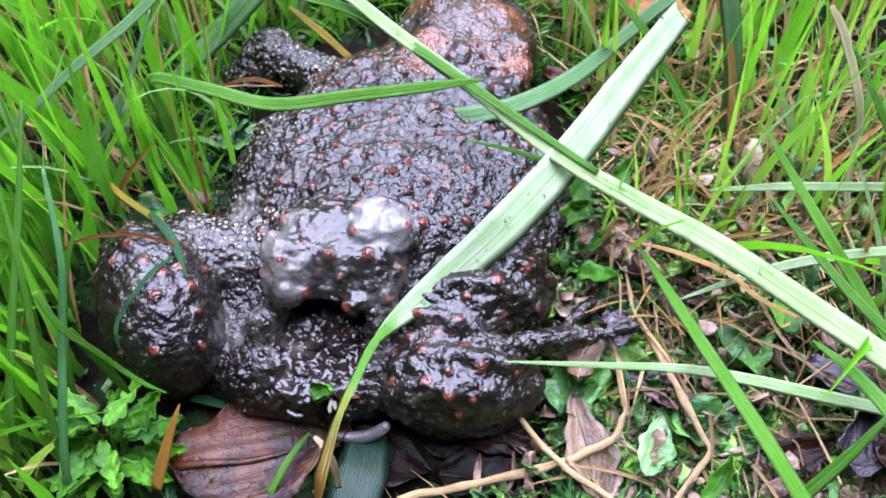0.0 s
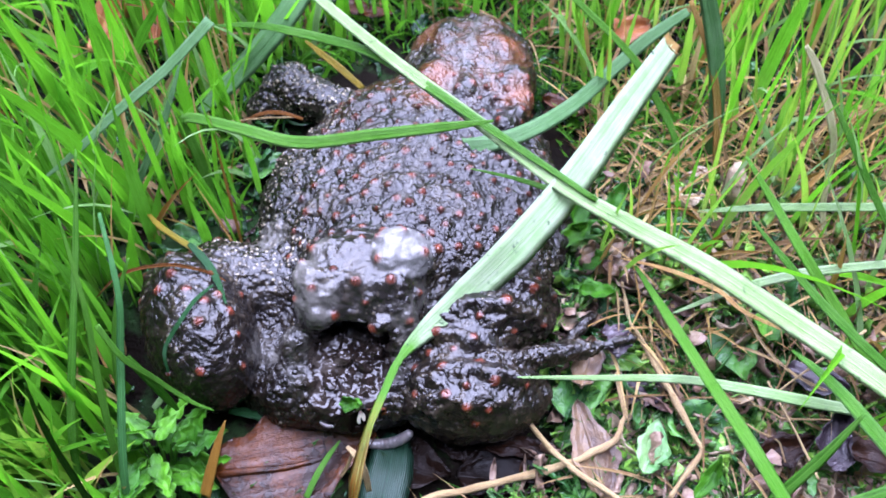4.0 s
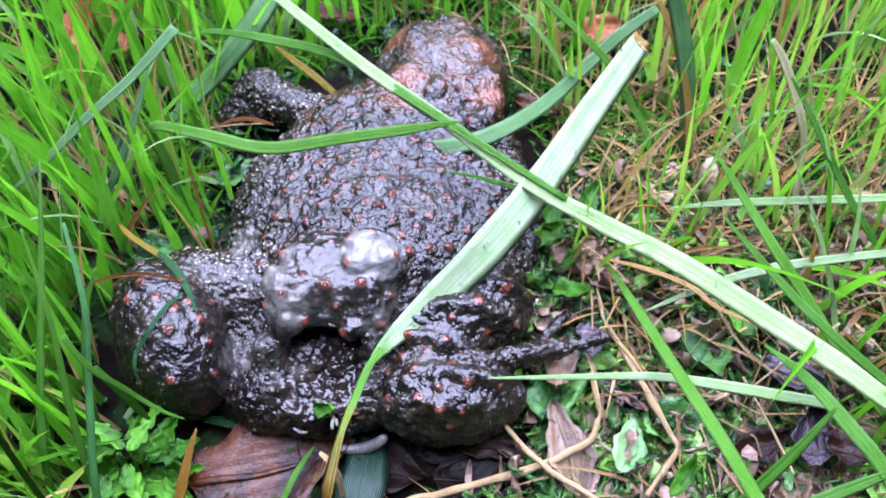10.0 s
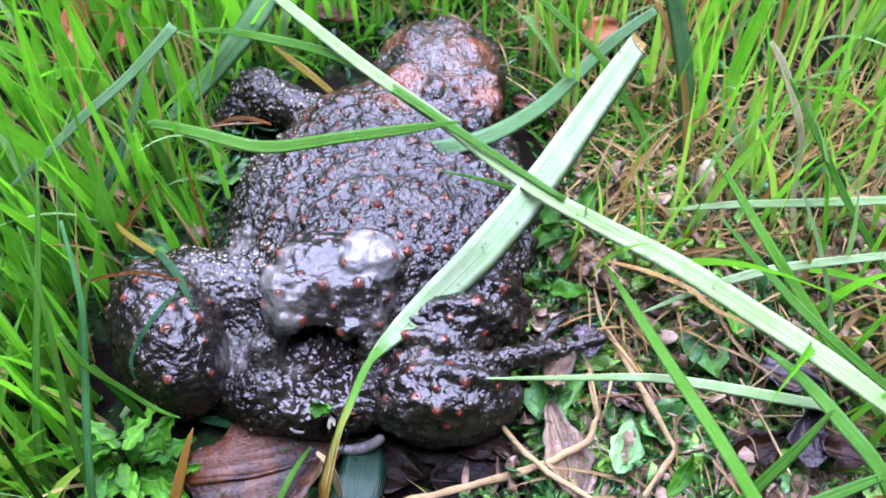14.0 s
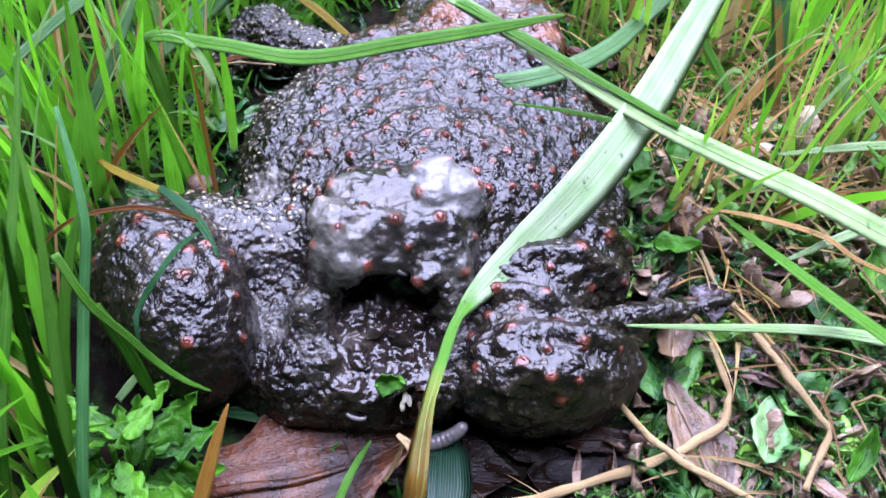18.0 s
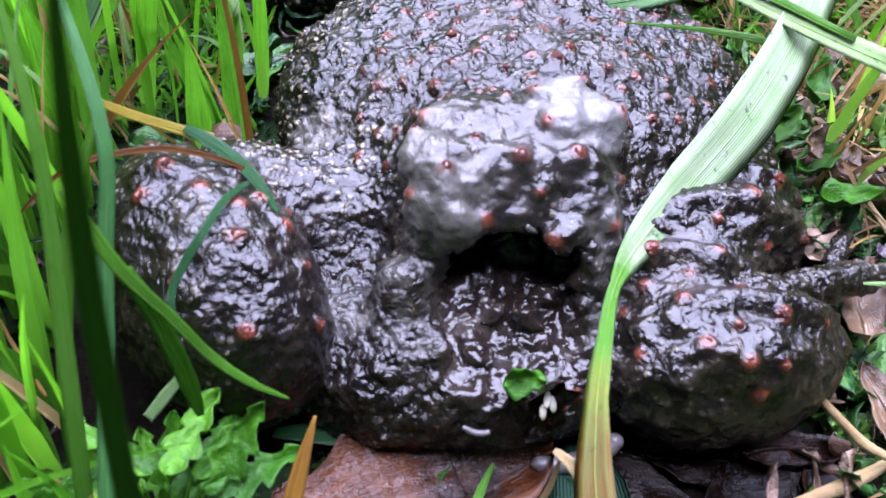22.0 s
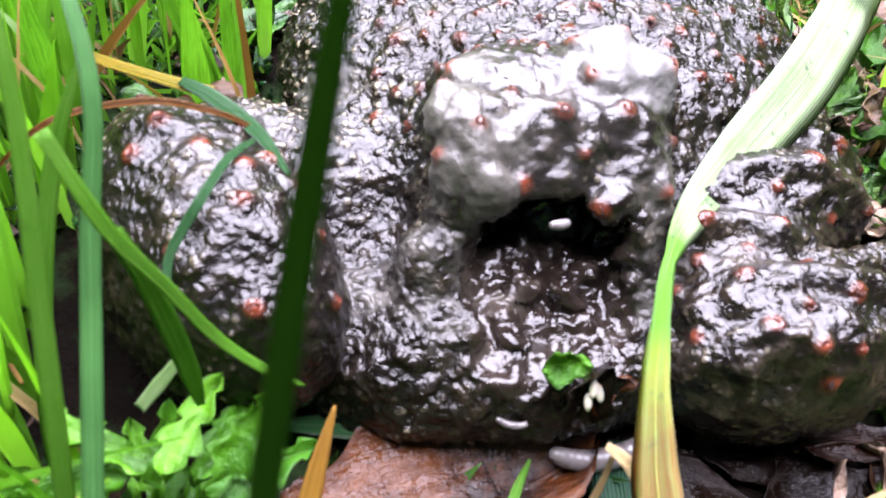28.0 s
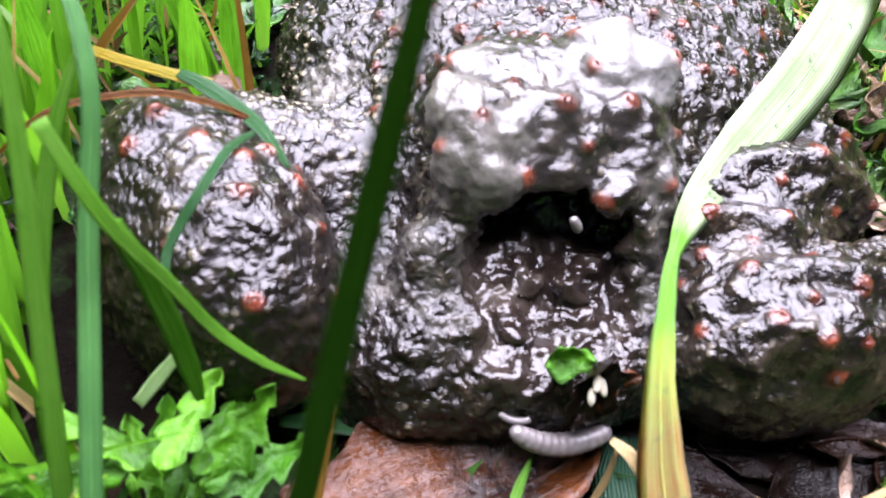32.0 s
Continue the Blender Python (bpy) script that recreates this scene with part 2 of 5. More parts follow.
def skin_mat():
    """Wet decaying toad skin: grey-brown, pebbled, with pale flecks and bleached patches."""
    m = Mat("toad_skin")
    big = m.noise(75, 5, 0.65)
    col = m.ramp(big, (0.3, (0.002, 0.0014, 0.0011)), (0.48, (0.0075, 0.0054, 0.0037)), (0.62, (0.021, 0.0155, 0.0095)), (0.8, (0.055, 0.041, 0.024)))
    grain = m.voronoi(1000)
    fleck = m.ramp(grain, (0.2, 1.0), (0.42, 0.0))
    gate = m.ramp(m.noise(110, 3), (0.5, 0.0), (0.68, 1.0))
    flank = m.attr("flank")
    amount = m.math("MULTIPLY", fleck, m.math("ADD", m.math("MULTIPLY", flank, 1.0), m.math("MULTIPLY", gate, 0.42)), True)
    col = m.mix(amount, col, (0.27, 0.23, 0.155))
    # crevice shade painted in: skin colour falls to near-black between pebbles
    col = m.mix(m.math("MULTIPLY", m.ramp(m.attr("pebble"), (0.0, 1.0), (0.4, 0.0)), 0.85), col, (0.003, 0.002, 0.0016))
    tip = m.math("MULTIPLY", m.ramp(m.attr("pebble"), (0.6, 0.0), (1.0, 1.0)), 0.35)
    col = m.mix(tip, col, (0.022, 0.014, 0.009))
    red = m.math("MULTIPLY", m.attr("head"), m.ramp(m.noise(130, 4), (0.45, 0.0), (0.65, 0.6)), True)
    col = m.mix(red, col, (0.10, 0.036, 0.015))
    col = m.mix(m.math("MULTIPLY", m.attr("rust"), m.ramp(m.noise(300, 4), (0.3, 0.3), (0.6, 1.0))), col, (0.11, 0.036, 0.014))
    pale = m.math("MULTIPLY", m.attr("pale"), m.ramp(m.noise(240, 5, 0.7), (0.28, 0.45), (0.5, 1.0)), True)
    col = m.mix(pale, col, (0.085, 0.079, 0.066))
    col = m.mix(m.math("MULTIPLY", m.attr("bleach"), m.ramp(m.noise(330, 5, 0.7), (0.3, 0.5), (0.45, 1.0))), col, (0.1, 0.097, 0.09))
    gland = m.math("MULTIPLY", m.attr("gland"), m.ramp(m.noise(600, 3), (0.3, 0.35), (0.6, 1.0)))
    col = m.mix(gland, col, (0.15, 0.03, 0.013))
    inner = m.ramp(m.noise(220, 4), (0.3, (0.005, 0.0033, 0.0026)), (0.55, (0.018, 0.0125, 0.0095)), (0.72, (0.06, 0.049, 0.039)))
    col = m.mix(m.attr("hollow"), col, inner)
    fine = m.noise(1100, 3, 0.5, distort=1.0)
    stretch = m.node("ShaderNodeMapping")
    stretch.inputs["Scale"].default_value = (1.0, 0.45, 1.0)
    m.link(m.coord, stretch.inputs["Vector"])
    wrinkle = m.noise(680, 3, 0.55, stretch.outputs[0], distort=1.6)
    h = m.math("ADD", m.math("MULTIPLY", fine, 0.8), m.math("MULTIPLY", m.ramp(grain, (0.0, 1.0), (0.55, 0.0)), 0.9))
    h = m.math("ADD", h, m.math("MULTIPLY", wrinkle, 1.3))
    nrm = m.bump(m.math("MULTIPLY", h, m.math("SUBTRACT", 1.0, m.math("MULTIPLY", m.attr("calm"), 0.62))), 0.00025, 0.9)
    rough = m.ramp(m.noise(200, 3), (0.35, 0.17), (0.7, 0.36))
    rough = m.mix(m.math("MAXIMUM", m.attr("bleach"), m.attr("pale")), rough, 0.42)
    rough = m.mix(m.attr("hollow"), rough, 0.06)
    return m.done(col, rough, nrm, 0.43, coat=0.0)


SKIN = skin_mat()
SOIL = soil_mat()


def wart_mat():
    m = Mat("wart_red")
    col = m.mix(m.object_random(), (0.022, 0.006, 0.004), (0.14, 0.022, 0.008))
    col = m.mix(m.ramp(m.noise(700, 3), (0.4, 0.0), (0.7, 0.5)), col, (0.07, 0.04, 0.03))
    return m.done(col, 0.28, m.bump(m.noise(900, 4), 0.0003), 0.4)


WART = wart_mat()

# ---- mesh helpers (all lengths in centimetres, turned into metres when the mesh is made) ----


def mesh_of(name, verts, faces, mat, smooth=True):
    me = bpy.data.meshes.new(name)
    me.from_pydata((np.asarray(verts, float) * CM).tolist(), [], faces)
    me.materials.append(mat)
    if smooth:
        me.shade_smooth()
    return me


def part(name, me, parent, label="", m=None):
    ob = new(name, me)
    ob.parent = parent
    if m is not None:
        ob.matrix_basis = m
    if label:
        tagged(ob, label)
    return ob


def float_attr(me, name, values):
    me.attributes.new(name, "FLOAT", "POINT").data.foreach_set("value", np.asarray(values, np.float32))


def ground_height(x, y):
    """Soil level: falls a little towards the rear of the toad."""
    s = np.clip((np.asarray(y) - 1.0) / -3.5, 0, 1)
    d = np.hypot(x, y)
    fade = np.exp(-(d / 60.0) ** 2)
    return -0.85 * s * s * (3 - 2 * s) - 0.05 + fade * (
        0.10 * np.sin(1.7 * x + 0.6 * y) * np.sin(1.3 * y - 0.4 * x) + 0.05 * np.sin(4.1 * x + 1) * np.sin(3.7 * y + 2))


def ribbon(points, widths, fold=0.1, up=(0, -0.5, 0.85), steps=6, thick=0.012):
    """A leaf of grass: a strip with a folded midrib and a little thickness, along a smooth line. up: one way, or one for each point of a twisted leaf."""
    ups = [Vector(u) for u in up] if isinstance(up, list) else [Vector(up)] * len(points)
    p = [Vector(q) for q in points]
    n = len(p)
    rows, wid, tops = [], [], []
    for i in range(n - 1):
        a, b = p[max(i - 1, 0)], p[min(i + 2, n - 1)]
        for k in range(steps if i < n - 2 else steps + 1):
            t = k / steps
            tops.append(ups[i].lerp(ups[i + 1], t))
            q = 0.5 * (2 * p[i] + (p[i + 1] - a) * t + (2 * a - 5 * p[i] + 4 * p[i + 1] - b) * t * t + (3 * p[i] - a - 3 * p[i + 1] + b) * t ** 3)
            rows.append(q)
            wid.append(widths[i] * (1 - t) + widths[i + 1] * t)
    verts, faces, us, vs = [], [], [], []
    m = len(rows)
    for i, q in enumerate(rows):
        d = (rows[min(i + 1, m - 1)] - rows[max(i - 1, 0)]).normalized()
        side = d.cross(tops[i])
        side = side.normalized() if side.length > 1e-4 else Vector((1, 0, 0))
        nor = side.cross(d)
        w = wid[i] / 2
        for u in (-1, -0.5, 0, 0.5, 1):
            verts.append(q + side * (u * w) + nor * (abs(u) * w * fold * 2))
            us.append(u)
            vs.append(i / (m - 1))
        for u in (0.6, 0, -0.6):
            verts.append(q + side * (u * w) + nor * (abs(u) * w * fold * 2 - thick))
            us.append(u)
            vs.append(i / (m - 1))
    for i in range(m - 1):
        for k in range(8):
            a, b = i * 8 + k, i * 8 + (k + 1) % 8
            faces.append((b, a, a + 8, b + 8))
    faces.append(tuple(range(8)))
    faces.append(tuple(reversed(range((m - 1) * 8, m * 8))))
    return verts, faces, us, vs


def grass_blade(label, mat, fold, widths, points, up=(0, -0.5, 0.85), name="grass_blade", category="grass blade", group="loose grass blades"):
    base = Vector(points[-1])
    verts, faces, us, vs = ribbon([Vector(q) - base for q in points], widths, fold, up)
    me = mesh_of(name, verts, faces, MATS[mat])
    float_attr(me, "u", us)
    float_attr(me, "v", vs)
    ob = new(name, me)
    ob.location = base * CM
    if max(widths) > 0.1:
        rib = [Vector(q) - base + Vector(u).normalized() * 0.004 for q, u in zip(points, up if isinstance(up, list) else [up] * len(points))]
        v, f = tube(rib, [0.004 + 0.012 * w for w in widths], 5, 6)
        part("midrib", rib_mesh(v, f, mat), ob)
    return tagged(ob, label, category, group)


def rib_mesh(v, f, mat):
    me = mesh_of("midrib", v, f, MATS[mat])
    float_attr(me, "u", [0.02] * len(v))
    float_attr(me, "v", np.repeat(np.linspace(0, 1, len(v) // 5), 5))
    return me


def tube(points, radii, sides=7, steps=5):
    p = [Vector(q) for q in points]
    n = len(p)
    rows, rad = [], []
    for i in range(n - 1):
        a, b = p[max(i - 1, 0)], p[min(i + 2, n - 1)]
        for k in range(steps if i < n - 2 else steps + 1):
            t = k / steps
            rows.append(0.5 * (2 * p[i] + (p[i + 1] - a) * t + (2 * a - 5 * p[i] + 4 * p[i + 1] - b) * t * t + (3 * p[i] - a - 3 * p[i + 1] + b) * t ** 3))
            rad.append(radii[i] * (1 - t) + radii[i + 1] * t)
    verts, faces = [], []
    m = len(rows)
    for i, q in enumerate(rows):
        d = (rows[min(i + 1, m - 1)] - rows[max(i - 1, 0)]).normalized()
        s = d.cross(Vector((0.1, 0.2, 1))).normalized()
        c = s.cross(d)
        for k in range(sides):
            a = 2 * math.pi * k / sides
            verts.append(q + (s * math.cos(a) + c * math.sin(a)) * rad[i])
    for i in range(m - 1):
        for k in range(sides):
            a, b = i * sides + k, i * sides + (k + 1) % sides
            faces.append((a, b, b + sides, a + sides))
    faces.append(tuple(reversed(range(sides))))
    faces.append(tuple(range((m - 1) * sides, m * sides)))
    return verts, faces


# ---- ground: one sheet to the horizon ----
def build_ground():
    g = np.concatenate([-np.geomspace(2.0e5, 20, 26), np.arange(-19.5, 19.6, 0.5), np.geomspace(20, 2.0e5, 26)])
    gx, gy = np.meshgrid(g, g, indexing="ij")
    n = len(g)
    v = np.stack([gx, gy, ground_height(gx, gy)], -1).reshape(-1, 3)
    i = (np.arange(n - 1)[:, None] * n + np.arange(n - 1)).ravel()
    f = np.stack([i, i + n, i + n + 1, i + 1], 1).tolist()
    tagged(new("ground", mesh_of("ground", v, f, SOIL)), "damp soil under lawn grass, its colour darkened as shade", "ground", kind="structure")


build_ground()


# ---- the toad ----
def ell(c, r, yaw=0.0, tilt=0.0):
    rot = np.array(Euler((0, radians(tilt), radians(yaw))).to_matrix())
    c, r = np.array(c, float), np.array(r, float)

    def f(p):
        q = (p - c) @ rot
        k0 = np.sqrt(((q / r) ** 2).sum(-1)) + 1e-9
        k1 = np.sqrt(((q / r ** 2) ** 2).sum(-1)) + 1e-9
        return k0 * (k0 - 1) / k1
    return f


def cap(a, b, ra, rb, flat=1.0):
    a, b = np.array(a, float), np.array(b, float)

    def f(p):
        d = b - a
        t = np.clip(((p - a) @ d) / (d @ d), 0, 1)
        o = p - a - t[..., None] * d
        o = o * np.array((1, 1, 1 / flat))
        return np.sqrt((o ** 2).sum(-1)) - (ra + (rb - ra) * t)
    return f


def box(c, h, r, yaw=0.0, tilt=0.0, lean=0.0):
    rot = np.array(Euler((radians(lean), radians(tilt), radians(yaw))).to_matrix())
    c, h = np.array(c, float), np.array(h, float) - r

    def f(p):
        q = np.abs((p - c) @ rot) - h
        return np.sqrt((np.maximum(q, 0) ** 2).sum(-1)) + np.minimum(q.max(-1), 0) - r
    return f


TOAD = [  # part, blend, shape
    ("body", 0.5, ell((0.25, 2.1, 0.45), (3.3, 3.2, 1.25), -8)),
    ("body", 0.5, ell((0.65, 3.9, 0.55), (2.35, 2.0, 1.05), -10)),
    ("body", 0.5, ell((0.0, 1.1, 0.7), (1.8, 1.6, 1.1))),
    ("body", 0.4, ell((-1.5, 0.5, -0.1), (2.0, 1.7, 0.95))),
    ("head", 0.4, ell((1.5, 5.9, 0.6), (1.6, 2.0, 0.95), -8)),
    ("eyelid_a", 0.2, ell((0.75, 5.3, 1.1), (0.5, 0.8, 0.5), -10)),
    ("eyelid_b", 0.2, ell((2.4, 5.1, 1.1), (0.5, 0.8, 0.5), -10)),
    ("head", 0.2, cap((1.35, 4.6, 1.5), (1.65, 7.3, 1.3), 0.16, 0.12)),
    ("head", 0.12, cap((0.7, 6.0, 1.25), (1.15, 7.3, 1.15), 0.2, 0.12)),
    ("head", 0.12, cap((2.35, 5.9, 1.25), (2.0, 7.3, 1.1), 0.2, 0.12)),
    ("head", 0.15, cap((0.1, 4.5, 1.25), (0.6, 3.9, 1.45), 0.3, 0.26)),
    ("head", 0.15, cap((2.5, 4.2, 1.25), (2.2, 3.6, 1.4), 0.3, 0.26)),
    ("head", 0.12, ell((0.72, 5.05, 1.35), (0.34, 0.5, 0.3), 15)),
    ("head", 0.12, ell((2.55, 4.65, 1.2), (0.34, 0.5, 0.3), -20)),
    ("head", 0.1, ell((1.0, 6.55, 1.3), (0.3, 0.5, 0.28), -20)),
    ("head", 0.1, ell((2.1, 6.45, 1.25), (0.3, 0.5, 0.28), 10)),
    ("rump", 0.6, box((-0.75, -0.35, 1.0), (1.08, 1.0, 1.08), 0.55, -6, 3, 5)),
    ("rump", 0.15, cap((-1.55, -0.5, 1.82), (-1.5, -1.18, 1.68), 0.32, 0.24)),
    ("rump", 0.2, ell((0.0, 0.12, 1.74), (0.55, 0.48, 0.5))),
    ("rump", 0.3, ell((-0.9, -1.45, -0.02), (1.85, 1.15, 0.85))),
    ("rump", 0.3, cap((-1.95, -1.2, 0.85), (-2.2, -1.8, -0.2), 0.3, 0.5)),
    ("rump", 0.25, cap((0.05, -0.9, 1.3), (0.02, -1.85, 0.0), 0.27, 0.36)),
    ("rump", 0.3, ell((-2.7, -0.9, -0.3), (0.9, 1.1, 0.75))),
    ("hind_leg_left", 0.06, ell((-3.88, -0.8, 0.53), (1.05, 1.6, 1.24), 24)),
    ("hind_leg_left", 0.3, ell((-4.2, -0.1, 0.75), (0.85, 0.9, 0.95), 24)),
    ("hind_leg_left", 0.3, cap((-3.6, 0.6, 0.4), (-2.2, 0.4, 0.2), 0.8, 0.75)),
    ("hind_leg_right", 0.12, ell((1.75, -0.5, 0.4), (1.4, 0.9, 1.05), 20)),
    ("hind_leg_right", 0.16, cap((0.85, -0.95, 0.6), (1.5, -0.85, 0.75), 0.62, 0.6)),
    ("hind_leg_right", 0.05, ell((1.4, -2.15, 0.28), (1.42, 0.78, 1.0), 3)),
    ("hind_leg_right", 0.16, ell((1.1, -1.45, 0.4), (1.0, 0.8, 0.8), 10)),
    ("hind_foot", 0.06, cap((1.7, -1.72, 0.85), (3.5, -1.25, 0.5), 0.27, 0.2)),
    ("toe_a", 0.08, cap((3.4, -1.3, 0.5), (4.4, -1.05, 0.5), 0.17, 0.09)),
    ("toe_b", 0.08, cap((3.0, -1.3, 0.4), (3.75, -0.35, 0.3), 0.16, 0.1)),
    ("fore_leg", 0.2, cap((-1.0, 4.9, 0.5), (-2.4, 5.6, 0.55), 0.5, 0.55)),
    ("fore_foot", 0.15, cap((-2.6, 5.75, 0.6), (-3.2, 5.4, 0.3), 0.6, 0.42)),
]
CAVITY = [box((-0.93, -1.6, 0.96), (0.74, 1.25, 0.4), 0.22, -4, 0, 10), ell((-0.95, -2.2, 0.9), (0.72, 0.72, 0.44))]


LOBES = [ell((-1.72, -0.4, 1.86), (0.27, 0.32, 0.24)), ell((-1.6, -0.8, 1.74), (0.2, 0.26, 0.26)), ell((-1.5, -1.08, 1.6), (0.16, 0.18, 0.22)),
         ell((-1.8, -0.78, 1.58), (0.17, 0.22, 0.26)), ell((-1.35, -0.72, 1.84), (0.18, 0.2, 0.17)), ell((-0.35, -1.2, 1.5), (0.2, 0.16, 0.14)),
         ell((0.28, 0.05, 1.95), (0.24, 0.3, 0.24)), ell((-0.12, 0.3, 2.08), (0.26, 0.22, 0.2)), ell((-0.2, -0.1, 2.1), (0.2, 0.24, 0.16))]

CLOTS = [ell((-0.72, -1.52, 0.62), (0.17, 0.16, 0.14)), ell((-0.5, -1.32, 0.7), (0.13, 0.13, 0.12)), ell((-1.12, -1.4, 0.64), (0.14, 0.13, 0.12)), ell((-0.95, -1.75, 0.5), (0.2, 0.1, 0.1), 20),
         ell((-0.6, -1.85, 0.46), (0.24, 0.07, 0.09), -15), ell((-1.35, -1.8, 0.52), (0.09, 0.22, 0.12), 10), ell((-0.85, -2.05, 0.42), (0.3, 0.06, 0.08), 8)]


def rump_slope(p):
    """Above the hollow the rump falls away towards the rear in one slope."""
    face = -0.74 * (p[..., 1] + 0.62) + 0.67 * (p[..., 2] - 2.1)
    return np.maximum(np.maximum(-face, 1.42 - p[..., 2]), np.abs(p[..., 0] + 0.75) - 1.5)


def smin(a, b, k):
    h = np.clip(0.5 + 0.5 * (b - a) / k, 0, 1)
    return b + (a - b) * h - k * h * (1 - h)


def toad_field(p):
    d = None
    for _, k, f in TOAD:
        d = f(p) if d is None else smin(d, f(p), k)
    for f in CAVITY:
        d = -smin(-d, f(p), 0.09)
    d = -smin(-d, rump_slope(p), 0.15)
    for f in LOBES:
        d = smin(d, f(p), 0.13)
    for f in CLOTS:
        d = smin(d, f(p), 0.06)
    return d


def surface_net(field, lo, hi, h):
    """Vertices and quads of the zero level of a field on a grid."""
    ax = [np.arange(a, b + h, h) for a, b in zip(lo, hi)]
    nx, ny, nz = map(len, ax)
    val = np.empty((nx, ny, nz))
    for i, x in enumerate(ax[0]):
        yy, zz = np.meshgrid(ax[1], ax[2], indexing="ij")
        val[i] = field(np.stack([np.full_like(yy, x), yy, zz], -1))
    s = val < 0
    c = [s[i:nx - 1 + i, j:ny - 1 + j, k:nz - 1 + k] for i in (0, 1) for j in (0, 1) for k in (0, 1)]
    some, every = c[0].copy(), c[0].copy()
    for q in c[1:]:
        some |= q
        every &= q
    cells = np.argwhere(some & ~every)
    num = -np.ones((nx - 1, ny - 1, nz - 1), int)
    num[tuple(cells.T)] = np.arange(len(cells))
    total, count = np.zeros((len(cells), 3)), np.zeros(len(cells))
    corners = [(i, j, k) for i in (0, 1) for j in (0, 1) for k in (0, 1)]
    for a in corners:
        for n in range(3):
            if a[n]:
                continue
            b = list(a)
            b[n] = 1
            va, vb = val[tuple((cells + a).T)], val[tuple((cells + b).T)]
            on = (va < 0) != (vb < 0)
            t = np.where(on, va / np.where(on, va - vb, 1), 0)
            q = np.tile(np.array(a, float), (len(cells), 1))
            q[:, n] = t
            total += q * on[:, None]
            count += on
    verts = (cells + total / count[:, None]) * h + np.array(lo)
    quads = []
    for n in range(3):
        m1, m2 = (n + 1) % 3, (n + 2) % 3
        e = np.zeros(3, int)
        e[n] = 1
        at = np.argwhere(np.diff(s, axis=n))
        at = at[(at[:, m1] > 0) & (at[:, m2] > 0) & (at[:, m1] < s.shape[m1] - 1) & (at[:, m2] < s.shape[m2] - 1)]
        u, w = np.zeros(3, int), np.zeros(3, int)
        u[m1], w[m2] = 1, 1
        q = np.stack([num[tuple((at - o).T)] for o in (u + w, w, 0 * u, u)], 1)
        inside = s[tuple(at.T)]
        quads.append(np.where(inside[:, None], q, q[:, ::-1]))
    return verts, np.concatenate(quads)


def gradient(field, p, e=0.02):
    g = np.stack([field(p + e * d) - field(p - e * d) for d in np.eye(3)], -1)
    return g / (np.linalg.norm(g, axis=-1, keepdims=True) + 1e-9)


def bumps(points, scale):
    """Pebbles: distance to the nearest cell point."""
    return np.array([noise.voronoi(Vector(p) * scale)[0][0] for p in points])


def turb(points, scale, octaves=3):
    return np.array([noise.fractal(Vector(p) * scale, 0.9, 2.0, octaves) for p in points])


def dome(rings=4, around=10):
    """A low rounded wart of radius 1, seated a little below its base."""
    v, f = [(0, 0, 1.0)], []
    for i in range(1, rings + 1):
        t = i / rings
        for k in range(around):
            a = 2 * math.pi * k / around
            v.append((math.sin(t * 1.75) * math.cos(a), math.sin(t * 1.75) * math.sin(a), 1.0 * math.cos(t * 1.75)))
    for k in range(around):
        f.append((0, 1 + k, 1 + (k + 1) % around))
        for i in range(rings - 1):
            a, b = 1 + i * around + k, 1 + i * around + (k + 1) % around
            f.append((a, a + around, b + around, b))
    return v, f


